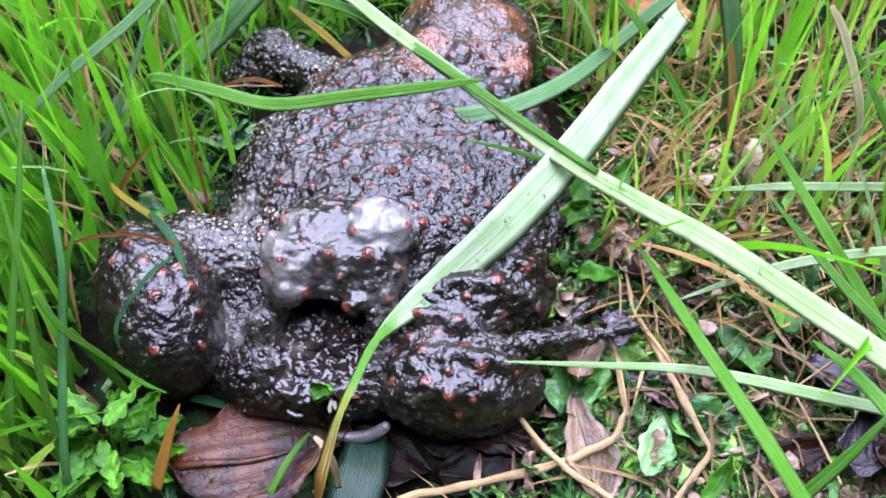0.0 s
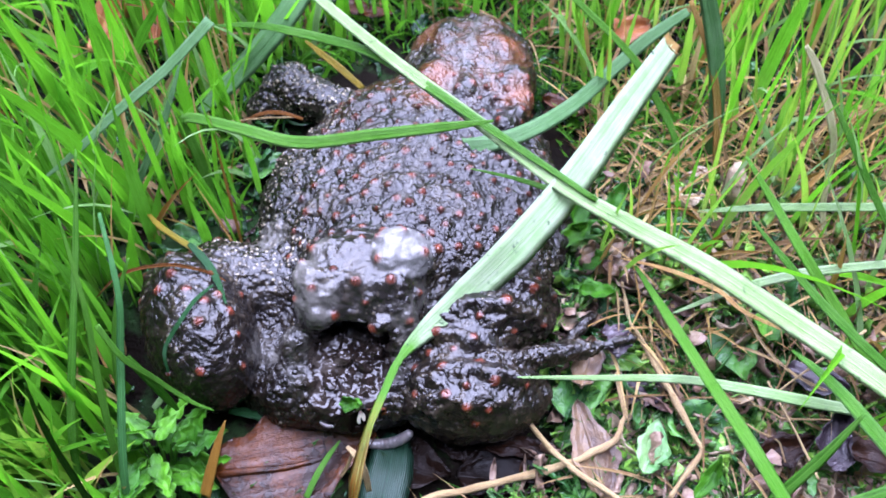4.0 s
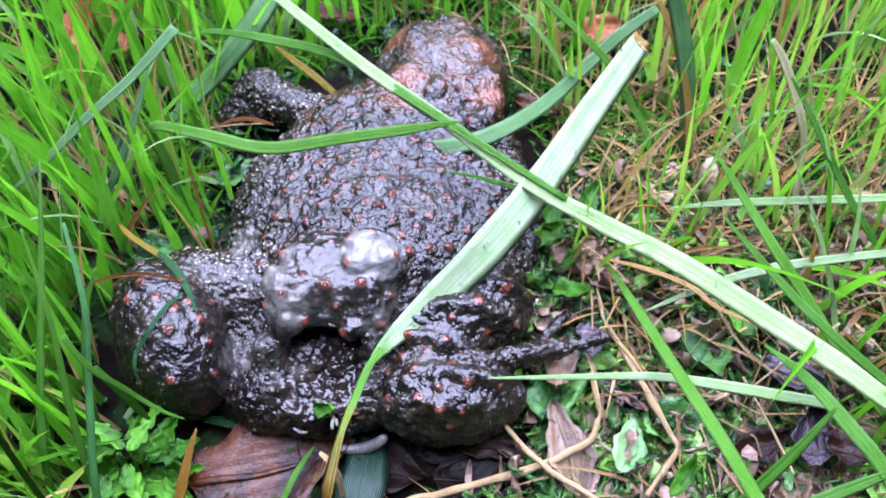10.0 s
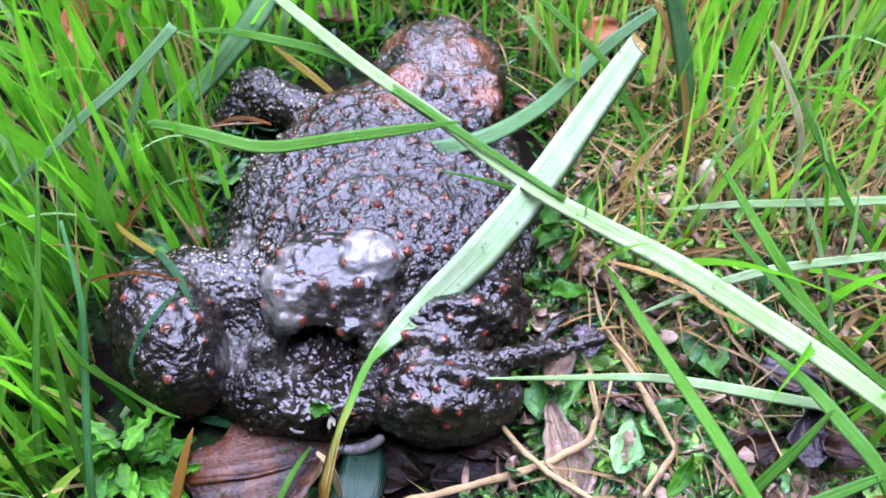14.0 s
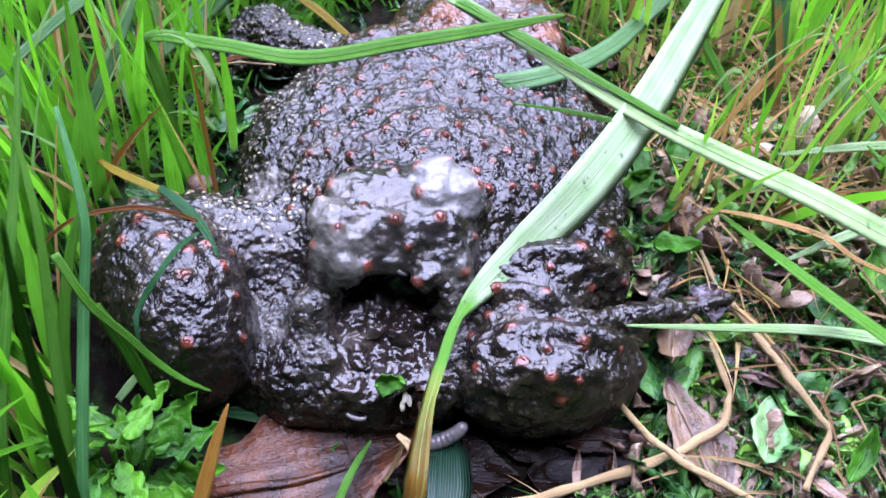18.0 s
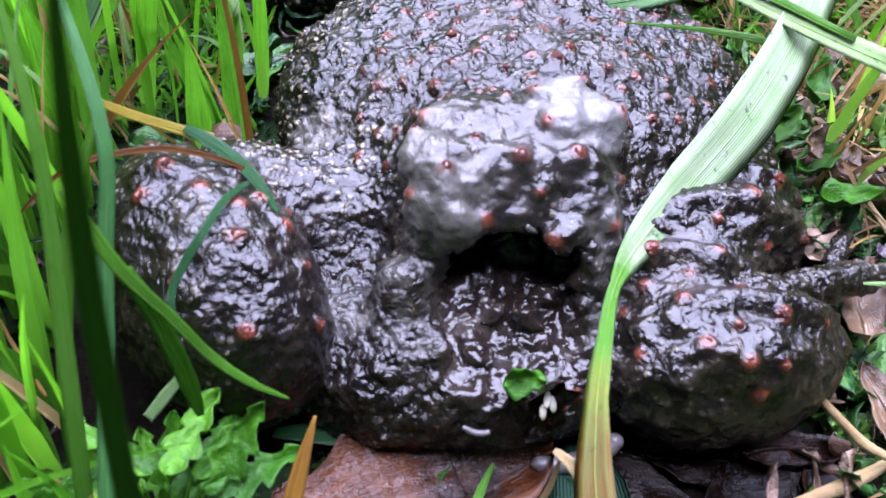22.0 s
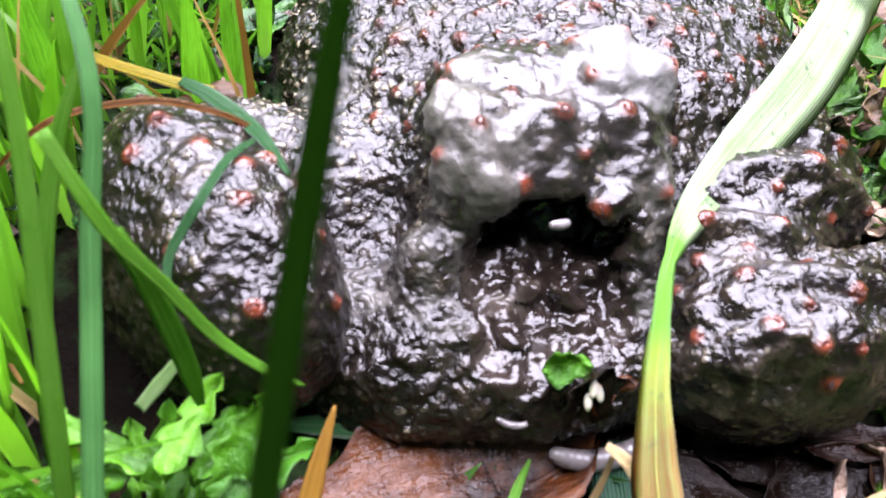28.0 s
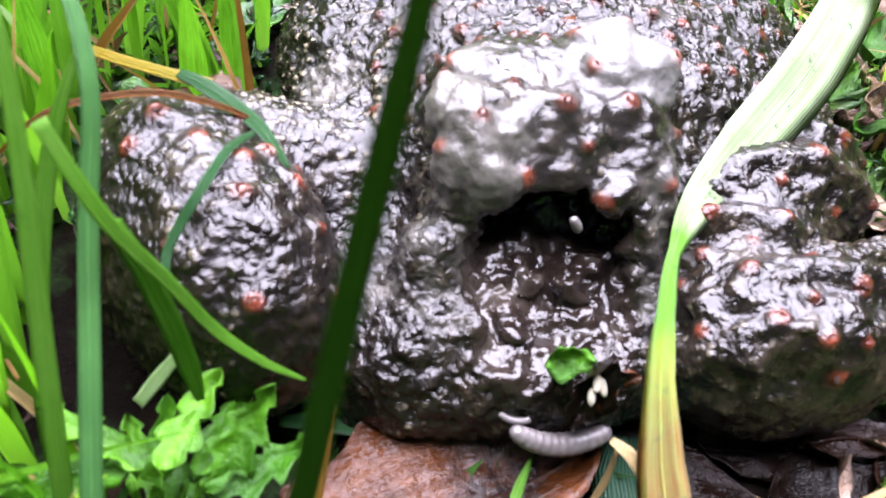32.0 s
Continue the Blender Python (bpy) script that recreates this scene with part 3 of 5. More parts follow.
def build_toad():
    h = 0.042
    v, q = surface_net(toad_field, (-5.6, -3.4, -1.4), (4.7, 8.3, 2.6), h)
    v -= gradient(toad_field, v) * toad_field(v)[:, None]
    nor = gradient(toad_field, v, 0.05)
    names = []
    for n, _, _ in TOAD:
        if n not in names:
            names.append(n)
    near = np.stack([np.min([f(v) for m, _, f in TOAD if m == n], axis=0) for n in names])
    who = near.argmin(0)
    fine, coarse = turb(v, 5.5), turb(v, 1.4)
    leg = np.isin(who, [names.index("hind_leg_left"), names.index("hind_leg_right")])
    # wrinkles stretched along the limb on the legs, round pebbles on the back
    warp = v + 0.12 * np.stack([fine, coarse, fine], 1)
    cell = bumps(np.where(leg[:, None], warp * np.array((0.85, 1.3, 0.7)), warp), 6.3)
    small = bumps(v, 11.0)
    pale = np.zeros(len(v))
    # pale patches; two at x -2.65 and -2.6 paint the wet sheen there
    for c, r, k in (((-1.55, 0.2, 1.95), 0.45, 0.8), ((-0.75, -0.55, 2.05), 1.15, 0.2), ((0.3, -0.7, 1.5), 0.45, 0.5), ((-2.72, 1.3, 1.05), 0.42, 2.0), ((-2.65, -1.1, 0.55), 0.4, 0.7),
                    ((0.14, -1.0, 1.4), 0.45, 0.9), ((-0.02, -1.45, 1.15), 0.3, 0.9), ((-0.04, -1.7, 0.75), 0.28, 0.7), ((-2.02, -1.35, 1.05), 0.3, 0.8), ((-2.05, -1.6, 0.7), 0.26, 0.7), ((-2.6, -1.25, 0.65), 0.42, 0.9), ((-1.82, -1.35, 0.95), 0.42, 0.55), ((-1.9, -1.7, 0.5), 0.35, 0.5)):
        d = np.linalg.norm(v - np.array(c), axis=1) + 0.3 * fine
        pale = np.maximum(pale, np.clip(k * 1.3 * (1 - d / r), 0, 1))
    spine = np.exp(-((v[:, 0] - 0.35 - 0.32 * (v[:, 1] - 2.4) - 0.1 * coarse) / 0.08) ** 2) * (v[:, 1] > 1.4) * (v[:, 2] > 0.9)
    pale = np.maximum(pale, 0.55 * spine)
    lobe = np.min([f(v) for k, f in enumerate(LOBES) if k != 5], axis=0) + 0.06 * fine
    pale = np.maximum(pale * 0.75, np.clip(0.8 - lobe / 0.2, 0, 0.8))
    clot = np.min([f(v) for f in CLOTS], axis=0)
    pale = np.maximum(pale, np.clip(0.55 - clot / 0.12, 0, 0.55))
    # one bleached corner of the rump, with a torn edge
    bleach = np.linalg.norm((v - np.array((0.12, 0.12, 2.05))) / np.array((0.62, 0.62, 0.6)), axis=1) + 0.22 * coarse + 0.12 * fine
    bleach = np.clip((1.0 - bleach) / 0.12, 0, 1)
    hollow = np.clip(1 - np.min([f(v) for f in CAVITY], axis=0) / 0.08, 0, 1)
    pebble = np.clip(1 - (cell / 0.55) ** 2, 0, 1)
    rear = np.clip((np.abs(v[:, 0] + 0.8) < 1.3) * np.clip((0.9 - v[:, 1]) / 0.4, 0, 1) * np.clip((v[:, 2] - 1.2) / 0.3, 0, 1), 0, 1)
    amp = np.where(leg, 0.03, 0.046) * (1 - 0.7 * rear) * np.where(np.isin(who, [names.index("head"), names.index("eyelid_a"), names.index("eyelid_b")]), 0.45, 1)
    # folds of skin across the right thigh, lumps on the rump
    fold = np.sin(9.5 * v[:, 1] + 1.2 * v[:, 0] + 2.5 * coarse) * (who == names.index("hind_leg_right")) * np.clip((v[:, 2] - 0.2) / 0.5, 0, 1)
    lump = turb(v, 2.6) * (who == names.index("rump"))
    v = v + nor * (0.065 * fold + 0.045 * lump + (0.12 * turb(v, 3.2) + 0.09 * (0.4 - np.abs(turb(v, 4.6)))) * hollow)[:, None]
    v = v + nor * (amp * (pebble - 0.45) + np.where(leg, 0.018, 0.026) * (0.5 - small) + np.where(leg, 0.012, 0.012) * fine + np.where(leg, 0.05, 0.08) * coarse * (1 - 0.5 * rear))[:, None]
    # glands: red-tipped warts on the back, the rump and the thighs
    rng = np.random.default_rng(11)
    up = (nor[:, 2] > 0.3) & (hollow < 0.1)
    zones = ((up & (v[:, 1] > 0.3) & (v[:, 1] < 5.2) & (np.abs(v[:, 0] - 0.2 * v[:, 1]) < 2.4), 150, 0.31),
             (up & (who == names.index("rump")) & (v[:, 2] > 1.3), 11, 0.42),
             (up & (who == names.index("hind_leg_left")) & (v[:, 2] > 0.85), 18, 0.36),
             (up & (who == names.index("hind_leg_right")) & (v[:, 2] > 0.7), 24, 0.36))
    sites = []
    for at in ((-0.77, -0.65, 2.08), (-1.21, -1.04, 1.6), (-0.53, -1.3, 1.5), (-3.6, -0.83, 1.6), (-3.4, -0.55, 1.6), (-3.95, -0.55, 1.7)):
        sites.append(int(np.linalg.norm(v - np.array(at), axis=1).argmin()))
    for zone, want, gap in zones:
        got = list(sites)
        for i in rng.permutation(np.flatnonzero(zone)):
            if len(got) - len(sites) == want:
                break
            if np.linalg.norm(v[got] - v[i], axis=1).min() > gap:
                got.append(int(i))
        sites = got
    sizes = rng.uniform(0.06, 0.125, len(sites))
    sizes[:6] = 0.105
    gland = np.zeros(len(v))
    for i, r in zip(sites, sizes):
        gland = np.maximum(gland, (0.86 if v[i][1] > 0.7 else 1.0) * np.exp(-((np.linalg.norm(v - v[i], axis=1) / (1.05 * r)) ** 2)))
    v = v + nor * (0.075 * gland)[:, None]
    flank = np.clip((1.6 - v[:, 2]) / 0.6, 0, 1) * np.clip((-0.7 - v[:, 0]) / 0.9, 0, 1) * np.clip(v[:, 1] / 0.6, 0, 1)
    v = v + nor * (0.05 * flank * (0.45 - small))[:, None]
    flank = np.maximum(flank, np.isin(who, [names.index("fore_leg"), names.index("fore_foot")]) * 0.8)
    head = np.clip((v[:, 1] - 3.9) / 1.5, 0, 1) * ~np.isin(who, [names.index("fore_leg"), names.index("fore_foot")]) + 0.8 * np.isin(who, [names.index("eyelid_a"), names.index("eyelid_b")])
    rust = np.zeros(len(v))
    for c in ((0.72, 5.05, 1.5), (2.6, 4.6, 1.35), (0.5, 4.4, 1.3), (2.5, 6.2, 1.2)):
        rust = np.maximum(rust, np.clip(1.6 - (np.linalg.norm(v - np.array(c), axis=1) + 0.15 * fine) / 0.36, 0, 1))
    thing = tagged(new("toad"), "dead decaying toad with wet warty grey-brown skin in grass", "toad")
    plain = {"hind_leg_left": "hind_leg", "hind_leg_right": "hind_leg", "eyelid_a": "eyelid", "eyelid_b": "eyelid", "toe_a": "toe", "toe_b": "toe"}
    under = {"eyelid_a": "head", "eyelid_b": "head", "toe_a": "hind_foot", "toe_b": "hind_foot", "fore_foot": "fore_leg"}
    qw = who[q[:, 0]]
    made = {}
    for k, n in enumerate(names):
        f = q[qw == k]
        used, inv = np.unique(f, return_inverse=True)
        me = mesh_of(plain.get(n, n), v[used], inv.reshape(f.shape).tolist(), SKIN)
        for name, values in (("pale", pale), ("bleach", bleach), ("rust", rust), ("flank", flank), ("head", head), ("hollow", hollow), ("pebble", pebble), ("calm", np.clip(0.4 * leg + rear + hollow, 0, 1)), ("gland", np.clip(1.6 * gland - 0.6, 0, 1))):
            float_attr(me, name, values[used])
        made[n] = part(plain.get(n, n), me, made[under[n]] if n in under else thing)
    wart = mesh_of("wart", *dome(), WART)
    for i, r in zip(sites, sizes):
        turn = Vector(nor[i]).to_track_quat("Z", "Y").to_matrix().to_4x4()
        k = r * 0.55
        part("wart", wart, made[names[who[i]]], m=Matrix.Translation(Vector(v[i] - 0.25 * r * nor[i]) * CM) @ turn @ Matrix.Diagonal((k, k * rng.uniform(0.7, 1.1), k * 0.3, 1)))
    return thing


toad = build_toad()

# ---- single blades ----
broad = grass_blade('broad pale green grass blade lying across the toad', 'broad', 0.06, [0.5, 0.62, 0.7, 0.74, 0.66, 0.42, 0.14, 0.16, 0.3, 0.43, 0.52, 0.4],
            [(5.74, 4.92, 2.55), (4.57, 3.23, 2.45), (3.33, 1.49, 2.2), (2.21, 0.24, 1.85), (1.27, -0.49, 1.38), (0.51, -1.16, 1.26), (0.01, -1.81, 1.35), (-0.28, -2.43, 1.25), (-0.52, -3.03, 1.15), (-0.68, -3.59, 1.0), (-0.81, -4.14, 0.75), (-0.99, -4.44, -0.5)], up=[(0.4, -0.5, 0.8)] * 6 + [(0.2, -0.45, 0.8), (-0.35, -0.3, 0.75)] + [(-0.83, -0.04, 0.56)] * 4)

def cut_end(blade, ends, width, mat):
    """The torn brown end of a cut leaf, in the leaf's own space."""
    base = blade.location / CM
    v, f, us, vs = ribbon([Vector(q) - base for q in ends], [width, width * 0.96, width * 0.9], 0.06, (0.4, -0.5, 0.8), 3, 0.016)
    rng = np.random.default_rng(7)
    v = [q + Vector(rng.normal(0, 0.012, 3)) for q in v]
    me = mesh_of("cut_end", v, f, MATS[mat])
    float_attr(me, "u", us)
    float_attr(me, "v", vs)
    part("cut_end", me, blade, "torn brown cut end")


cut_end(broad, [(5.68, 4.84, 2.565), (5.74, 4.92, 2.565), (5.8, 5.02, 2.57)], 0.49, "rust")
grass_blade('long whitish green grass blade crossing over the toad', 'mid', 0.1, [0.2, 0.24, 0.26, 0.26, 0.3, 0.36, 0.42, 0.44, 0.4, 0.3],
            [(-2.04, 5.82, 3.6), (-0.98, 4.82, 3.3), (0.15, 3.82, 3.0), (1.57, 2.69, 2.65), (3.03, 1.38, 2.35), (4.36, 0.52, 2.1), (5.74, -0.35, 1.9), (7.12, -1.46, 1.7), (8.22, -2.44, 1.6), (9.26, -3.32, 1.3)])
grass_blade('thin arching green grass blade over the toad', 'green', 0.1, [0.04, 0.14, 0.2, 0.2, 0.2, 0.18, 0.1],
            [(-4.15, 6.09, 2.2), (-3.15, 5.66, 2.6), (-1.98, 5.02, 2.9), (-0.66, 4.38, 3.0), (0.48, 3.54, 2.9), (1.57, 2.63, 2.75), (3.75, 0.97, 2.3)])
grass_blade('bright green grass blade folded over the toad back', 'green', 0.1, [0.22, 0.25, 0.2, 0.24, 0.26, 0.24, 0.2, 0.04],
            [(-4.01, 2.48, 0.2), (-4.18, 2.88, 1.6), (-4.35, 3.15, 2.4), (-3.21, 2.7, 2.6), (-1.93, 2.15, 2.75), (-0.47, 1.91, 3.2), (0.81, 1.71, 3.6), (1.75, 1.53, 3.95)])
grass_blade('cut pale grass blade resting on the toad neck', 'sage', 0.06, [0.34, 0.37, 0.36, 0.34, 0.3, 0.3, 0.2],
            [(0.78, 3.11, 1.45), (1.7, 3.03, 1.6), (2.66, 3.39, 1.6), (3.72, 4.32, 1.4), (4.71, 5.37, 1.4), (5.5, 5.91, 1.8), (6.39, 6.34, 2.2)])
grass_blade('narrow pale grass blade lying beside the toad foot', 'pale', 0.06, [0.03, 0.1, 0.16, 0.2, 0.22, 0.2],
            [(2.03, -2.63, 2.05), (3.41, -2.51, 1.75), (4.95, -2.41, 1.45), (6.06, -2.54, 1.3), (7.09, -2.68, 1.1), (8.27, -2.79, 0.8)])
grass_blade('thin grass sprig tucked under the broad blade', 'green', 0.12, [0.02, 0.08, 0.12, 0.1],
            [(1.41, 2.27, 1.75), (2.21, 1.94, 1.85), (2.86, 1.62, 1.9), (3.4, 1.43, 1.8)])
grass_blade('green grass blade leaning over the leaf litter', 'green', 0.12, [0.06, 0.2, 0.22, 0.24, 0.22],
            [(4.6, 0.34, 1.0), (4.94, -1.17, 1.5), (5.26, -2.64, 2.0), (5.55, -4.14, 2.6), (5.72, -5.45, 3.2)])
grass_blade('pale grass blade lying on the litter', 'pale', 0.12, [0.03, 0.16, 0.2, 0.18, 0.14],
            [(5.19, -0.71, 0.9), (6.48, -0.26, 1.0), (7.57, -0.08, 1.2), (8.56, -0.13, 1.5), (10.0, -0.26, 1.9)])
grass_blade('pale grass blade bent level above the ground', 'pale', 0.12, [0.04, 0.16, 0.18, 0.18, 0.16],
            [(5.98, 1.5, 1.2), (7.18, 1.42, 1.4), (8.34, 1.25, 1.6), (9.35, 1.08, 1.8), (10.44, 0.78, 2.2)])
grass_blade('bright green grass blade leaning over litter', 'green', 0.12, [0.05, 0.16, 0.22, 0.22, 0.2, 0.16],
            [(6.51, 1.41, 3.0), (6.95, 0.65, 2.6), (7.45, -0.38, 2.2), (8.02, -1.07, 1.6), (8.63, -2.01, 1.0), (9.31, -2.88, 0.4)])
grass_blade('green grass blade leaning over litter', 'green', 0.12, [0.04, 0.14, 0.18, 0.18, 0.14],
            [(6.57, 0.36, 2.4), (7.11, -0.36, 2.1), (7.73, -1.18, 1.8), (8.55, -2.11, 1.5), (9.52, -2.85, 1.0)])
grass_blade('slender green grass blade leaning outward', 'green', 0.12, [0.05, 0.14, 0.16, 0.14, 0.12],
            [(7.78, 2.08, 4.2), (8.33, 1.55, 3.4), (8.98, 0.85, 2.4), (9.74, 0.22, 1.4), (10.36, -0.33, 0.6)])
grass_blade('dead cream and pink grass stem standing in the grass', 'ivory', 0.12, [0.1, 0.2, 0.18, 0.15, 0.14, 0.1],
            [(7.71, 3.17, 4.1), (8.05, 2.99, 3.6), (8.51, 2.51, 2.6), (8.69, 2.3, 1.9), (8.69, 1.79, 0.9), (8.89, 1.2, 0.1)])
grass_blade('rust brown dead grass stem standing upright', 'rust', 0.12, [0.1, 0.16, 0.18, 0.16, 0.12],
            [(5.95, 5.07, 3.6), (6.38, 4.41, 2.8), (6.68, 3.92, 1.8), (6.78, 3.44, 0.9), (6.87, 3.23, 0.2)])
grass_blade('thin pale dry stalk leaning on the litter', 'twig', 0.5, [0.05, 0.06, 0.05],
            [(6.37, 3.55, 1.2), (5.52, 2.7, 0.9), (4.66, 1.95, 0.4)])
grass_blade('thin yellow grass blade over litter', 'straw', 0.12, [0.02, 0.09, 0.1, 0.08, 0.06],
            [(4.38, 0.59, 0.9), (5.23, 0.23, 1.0), (6.06, -0.31, 1.1), (6.51, -0.74, 1.0), (7.23, -1.03, 0.8)])
grass_blade('thin orange dry stalk curving over litter', 'twig', 0.5, [0.05, 0.06, 0.06, 0.05],
            [(6.54, -0.59, 0.9), (6.9, -1.27, 0.6), (7.38, -1.76, 0.4), (8.06, -2.08, 0.2)])
grass_blade('broad blue-green grass blade behind the toad arm', 'sage', 0.05, [0.5, 0.56, 0.5, 0.4, 0.2],
            [(-1.83, 6.93, 3.0), (-2.62, 6.03, 2.3), (-3.44, 5.48, 1.6), (-4.07, 5.13, 1.1), (-4.58, 4.93, 0.7)])
grass_blade('pale grass blade slanting through green grass', 'sage', 0.12, [0.24, 0.2, 0.2, 0.16, 0.04],
            [(-3.55, 4.01, 4.2), (-4.41, 3.22, 3.7), (-5.34, 2.66, 3.2), (-6.2, 2.21, 2.6), (-7.06, 1.94, 2.0)])
grass_blade('pale green grass blade among the grass', 'sage', 0.12, [0.03, 0.14, 0.18, 0.18],
            [(-4.34, 4.18, 3.2), (-4.71, 3.34, 2.4), (-5.31, 2.72, 1.4), (-5.78, 2.63, 0.6)])
grass_blade('thin orange dry stalk curved over the hind leg', 'amber', 0.5, [0.02, 0.06, 0.07, 0.06, 0.04, 0.02],
            [(-5.8, -0.3, 1.2), (-5.19, -0.15, 1.75), (-4.39, -0.03, 1.85), (-3.84, -0.06, 1.75), (-3.5, -0.1, 1.6), (-3.3, -0.19, 1.5)])
grass_blade('yellowing grass blade tip by the hind leg', 'yellow', 0.12, [0.02, 0.12, 0.12, 0.14],
            [(-5.23, 1.84, 1.2), (-4.86, 1.32, 1.35), (-4.31, 0.8, 1.5), (-3.82, 0.41, 1.6)])
grass_blade('dark teal grass blade stuck to the hind leg', 'dark', 0.08, [0.09, 0.16, 0.17, 0.13, 0.04],
            [(-4.1, 0.65, 1.58), (-3.85, 0.38, 1.6), (-3.6, 0.05, 1.6), (-3.4, -0.33, 1.64), (-3.22, -0.75, 1.58)])
grass_blade('dark grass blade bent over the hind leg', 'dark', 0.08, [0.05, 0.08, 0.09, 0.09, 0.08, 0.07, 0.02],
            [(-3.48, -0.38, 1.68), (-3.72, -0.82, 1.86), (-3.94, -1.22, 1.82), (-4.13, -1.45, 1.64), (-4.23, -1.6, 1.52), (-4.25, -1.78, 1.38), (-4.2, -2.0, 1.0)])
grass_blade('curved grass blade with a yellowed tip by the hind leg', 'green', 0.12, [0.1, 0.11, 0.1, 0.09, 0.07, 0.02],
            [(-4.85, -2.2, 3.3), (-4.53, -2.5, 2.76), (-4.18, -2.55, 2.18), (-3.9, -2.6, 1.72), (-3.59, -2.7, 1.45), (-3.28, -2.75, 1.25)])
grass_blade('curved green grass blade hanging beside the hind leg', 'green', 0.12, [0.13, 0.15, 0.17, 0.16, 0.06],
            [(-4.5, -2.44, 2.66), (-4.35, -2.5, 2.30), (-4.21, -2.52, 1.77), (-4.11, -2.52, 1.24), (-4.05, -2.5, 0.78)])
grass_blade('pale cut grass stub by the hind leg', 'pale', 0.12, [0.1, 0.12, 0.08],
            [(-4.52, -2.42, 0.7), (-4.35, -2.39, 0.95), (-4.18, -2.36, 1.2)])
grass_blade('orange dead grass tip standing from the soil', 'gold', 0.2, [0.02, 0.14, 0.2, 0.2],
            [(-3.07, -2.92, 1.2), (-3.22, -3.22, 0.9), (-3.38, -3.57, 0.5), (-3.53, -3.87, 0.1)])
grass_blade('dark wet grass blade under the toad', 'dark', 0.04, [0.1, 0.28, 0.28, 0.2],
            [(-3.4, -1.95, -0.4), (-2.8, -2.0, -0.45), (-2.1, -2.08, -0.5), (-1.3, -2.15, -0.55)], up=(0, -0.2, 1))
grass_blade('broad ribbed blue-green blade end lying on wet leaves', 'ribbed', 0.03, [0.4, 0.85, 0.95, 0.9, 0.7],
            [(-0.12, -2.45, -0.52), (-0.22, -2.85, -0.5), (-0.3, -3.3, -0.48), (-0.4, -3.8, -0.5), (-0.5, -4.3, -0.6)], up=(0, 0, 1))
grass_blade('tall bluish broad grass blade standing in the lawn', 'sage', 0.1, [0.3, 0.36, 0.36, 0.32, 0.25],
            [(6.0, 5.0, 4.4), (6.35, 4.65, 3.4), (6.6, 4.2, 2.4), (6.75, 3.8, 1.2), (6.8, 3.6, -0.1)], up=(0, -1, 0.3))
grass_blade('thin green grass blade lying by the brown leaf', 'green', 0.12, [0.03, 0.1, 0.12, 0.12],
            [(-1.2, -2.66, -0.3), (-1.4, -2.95, -0.32), (-1.6, -3.3, -0.36), (-1.8, -3.7, -0.5)])
grass_blade('yellow-green grass blade beside the toad head', 'yellow', 0.12, [0.05, 0.16, 0.18, 0.14],
            [(-2.3, 6.9, 1.0), (-1.9, 6.5, 0.95), (-1.5, 6.2, 0.8), (-0.95, 5.85, 0.45)])
grass_blade('thin amber grass blade under the toad arm', 'amber', 0.12, [0.04, 0.09, 0.1, 0.05],
            [(-3.9, 4.5, 0.6), (-3.2, 4.65, 0.9), (-2.7, 4.6, 1.0), (-2.2, 4.45, 0.95)])
grass_blade('green grass stem arching beside the toad head', 'green', 0.12, [0.14, 0.16, 0.17, 0.16, 0.12],
            [(3.6, 5.8, 3.2), (5.0, 5.0, 2.1), (5.6, 4.4, 1.3), (6.0, 3.8, 0.7), (6.1, 2.8, -0.2)])
grass_blade('bright green grass blade standing in the lawn edge', 'green', 0.12, [0.03, 0.12, 0.15, 0.16, 0.14],
            [(-5.5, 0.8, 4.2), (-5.55, -0.5, 3.2), (-5.7, -1.9, 2.0), (-5.85, -3.0, 0.8), (-6.0, -3.6, -0.9)])
grass_blade('dry brown curl hanging at the foot of the broad blade', 'twig', 0.2, [0.06, 0.13, 0.14, 0.1],
            [(-0.95, -3.3, 0.85), (-0.78, -3.45, 0.75), (-0.66, -3.62, 0.5), (-0.6, -3.8, 0.0)])
grass_blade('thin dry brown curl beside the broad blade', 'twig', 0.2, [0.04, 0.07, 0.06],
            [(-0.86, -3.3, 0.7), (-0.95, -3.42, 0.4), (-1.12, -3.55, 0.1)])
grass_blade('bright green grass blade leaning close over the litter', 'green', 0.12, [0.05, 0.2, 0.24, 0.22],
            [(7.7, -3.5, 2.2), (7.05, -4.0, 1.6), (6.3, -4.5, 0.9), (5.7, -5.0, 0.0)])
grass_blade('wide bright green grass blade bending over the litter', 'green', 0.12, [0.04, 0.2, 0.28, 0.26, 0.2],
            [(7.05, -1.9, 1.5), (7.5, -2.6, 1.65), (7.95, -3.5, 1.7), (8.5, -4.6, 1.5), (9.3, -6.0, -0.4)])
grass_blade('green grass blade leaning over wet brown leaves', 'green', 0.12, [0.04, 0.2, 0.26, 0.2],
            [(8.9, -4.3, 1.5), (8.0, -4.6, 1.6), (7.0, -4.9, 1.3), (6.2, -5.3, 0.2)])
grass_blade('bluish green grass blade standing before the hind leg', 'bluish', 0.12, [0.06, 0.12, 0.14, 0.15, 0.15, 0.14],
            [(-4.95, -0.4, 3.95), (-4.6, -1.6, 3.3), (-4.66, -2.3, 2.5), (-4.73, -3.3, 1.5), (-4.8, -3.9, 0.6), (-4.85, -4.2, -0.6)])
grass_blade('green grass blade standing before the hind leg', 'green', 0.12, [0.03, 0.11, 0.14, 0.14, 0.12],
            [(-5.3, -1.0, 4.6), (-5.0, -2.0, 3.6), (-4.95, -2.9, 2.2), (-4.95, -3.5, 0.8), (-4.95, -3.8, -0.7)])
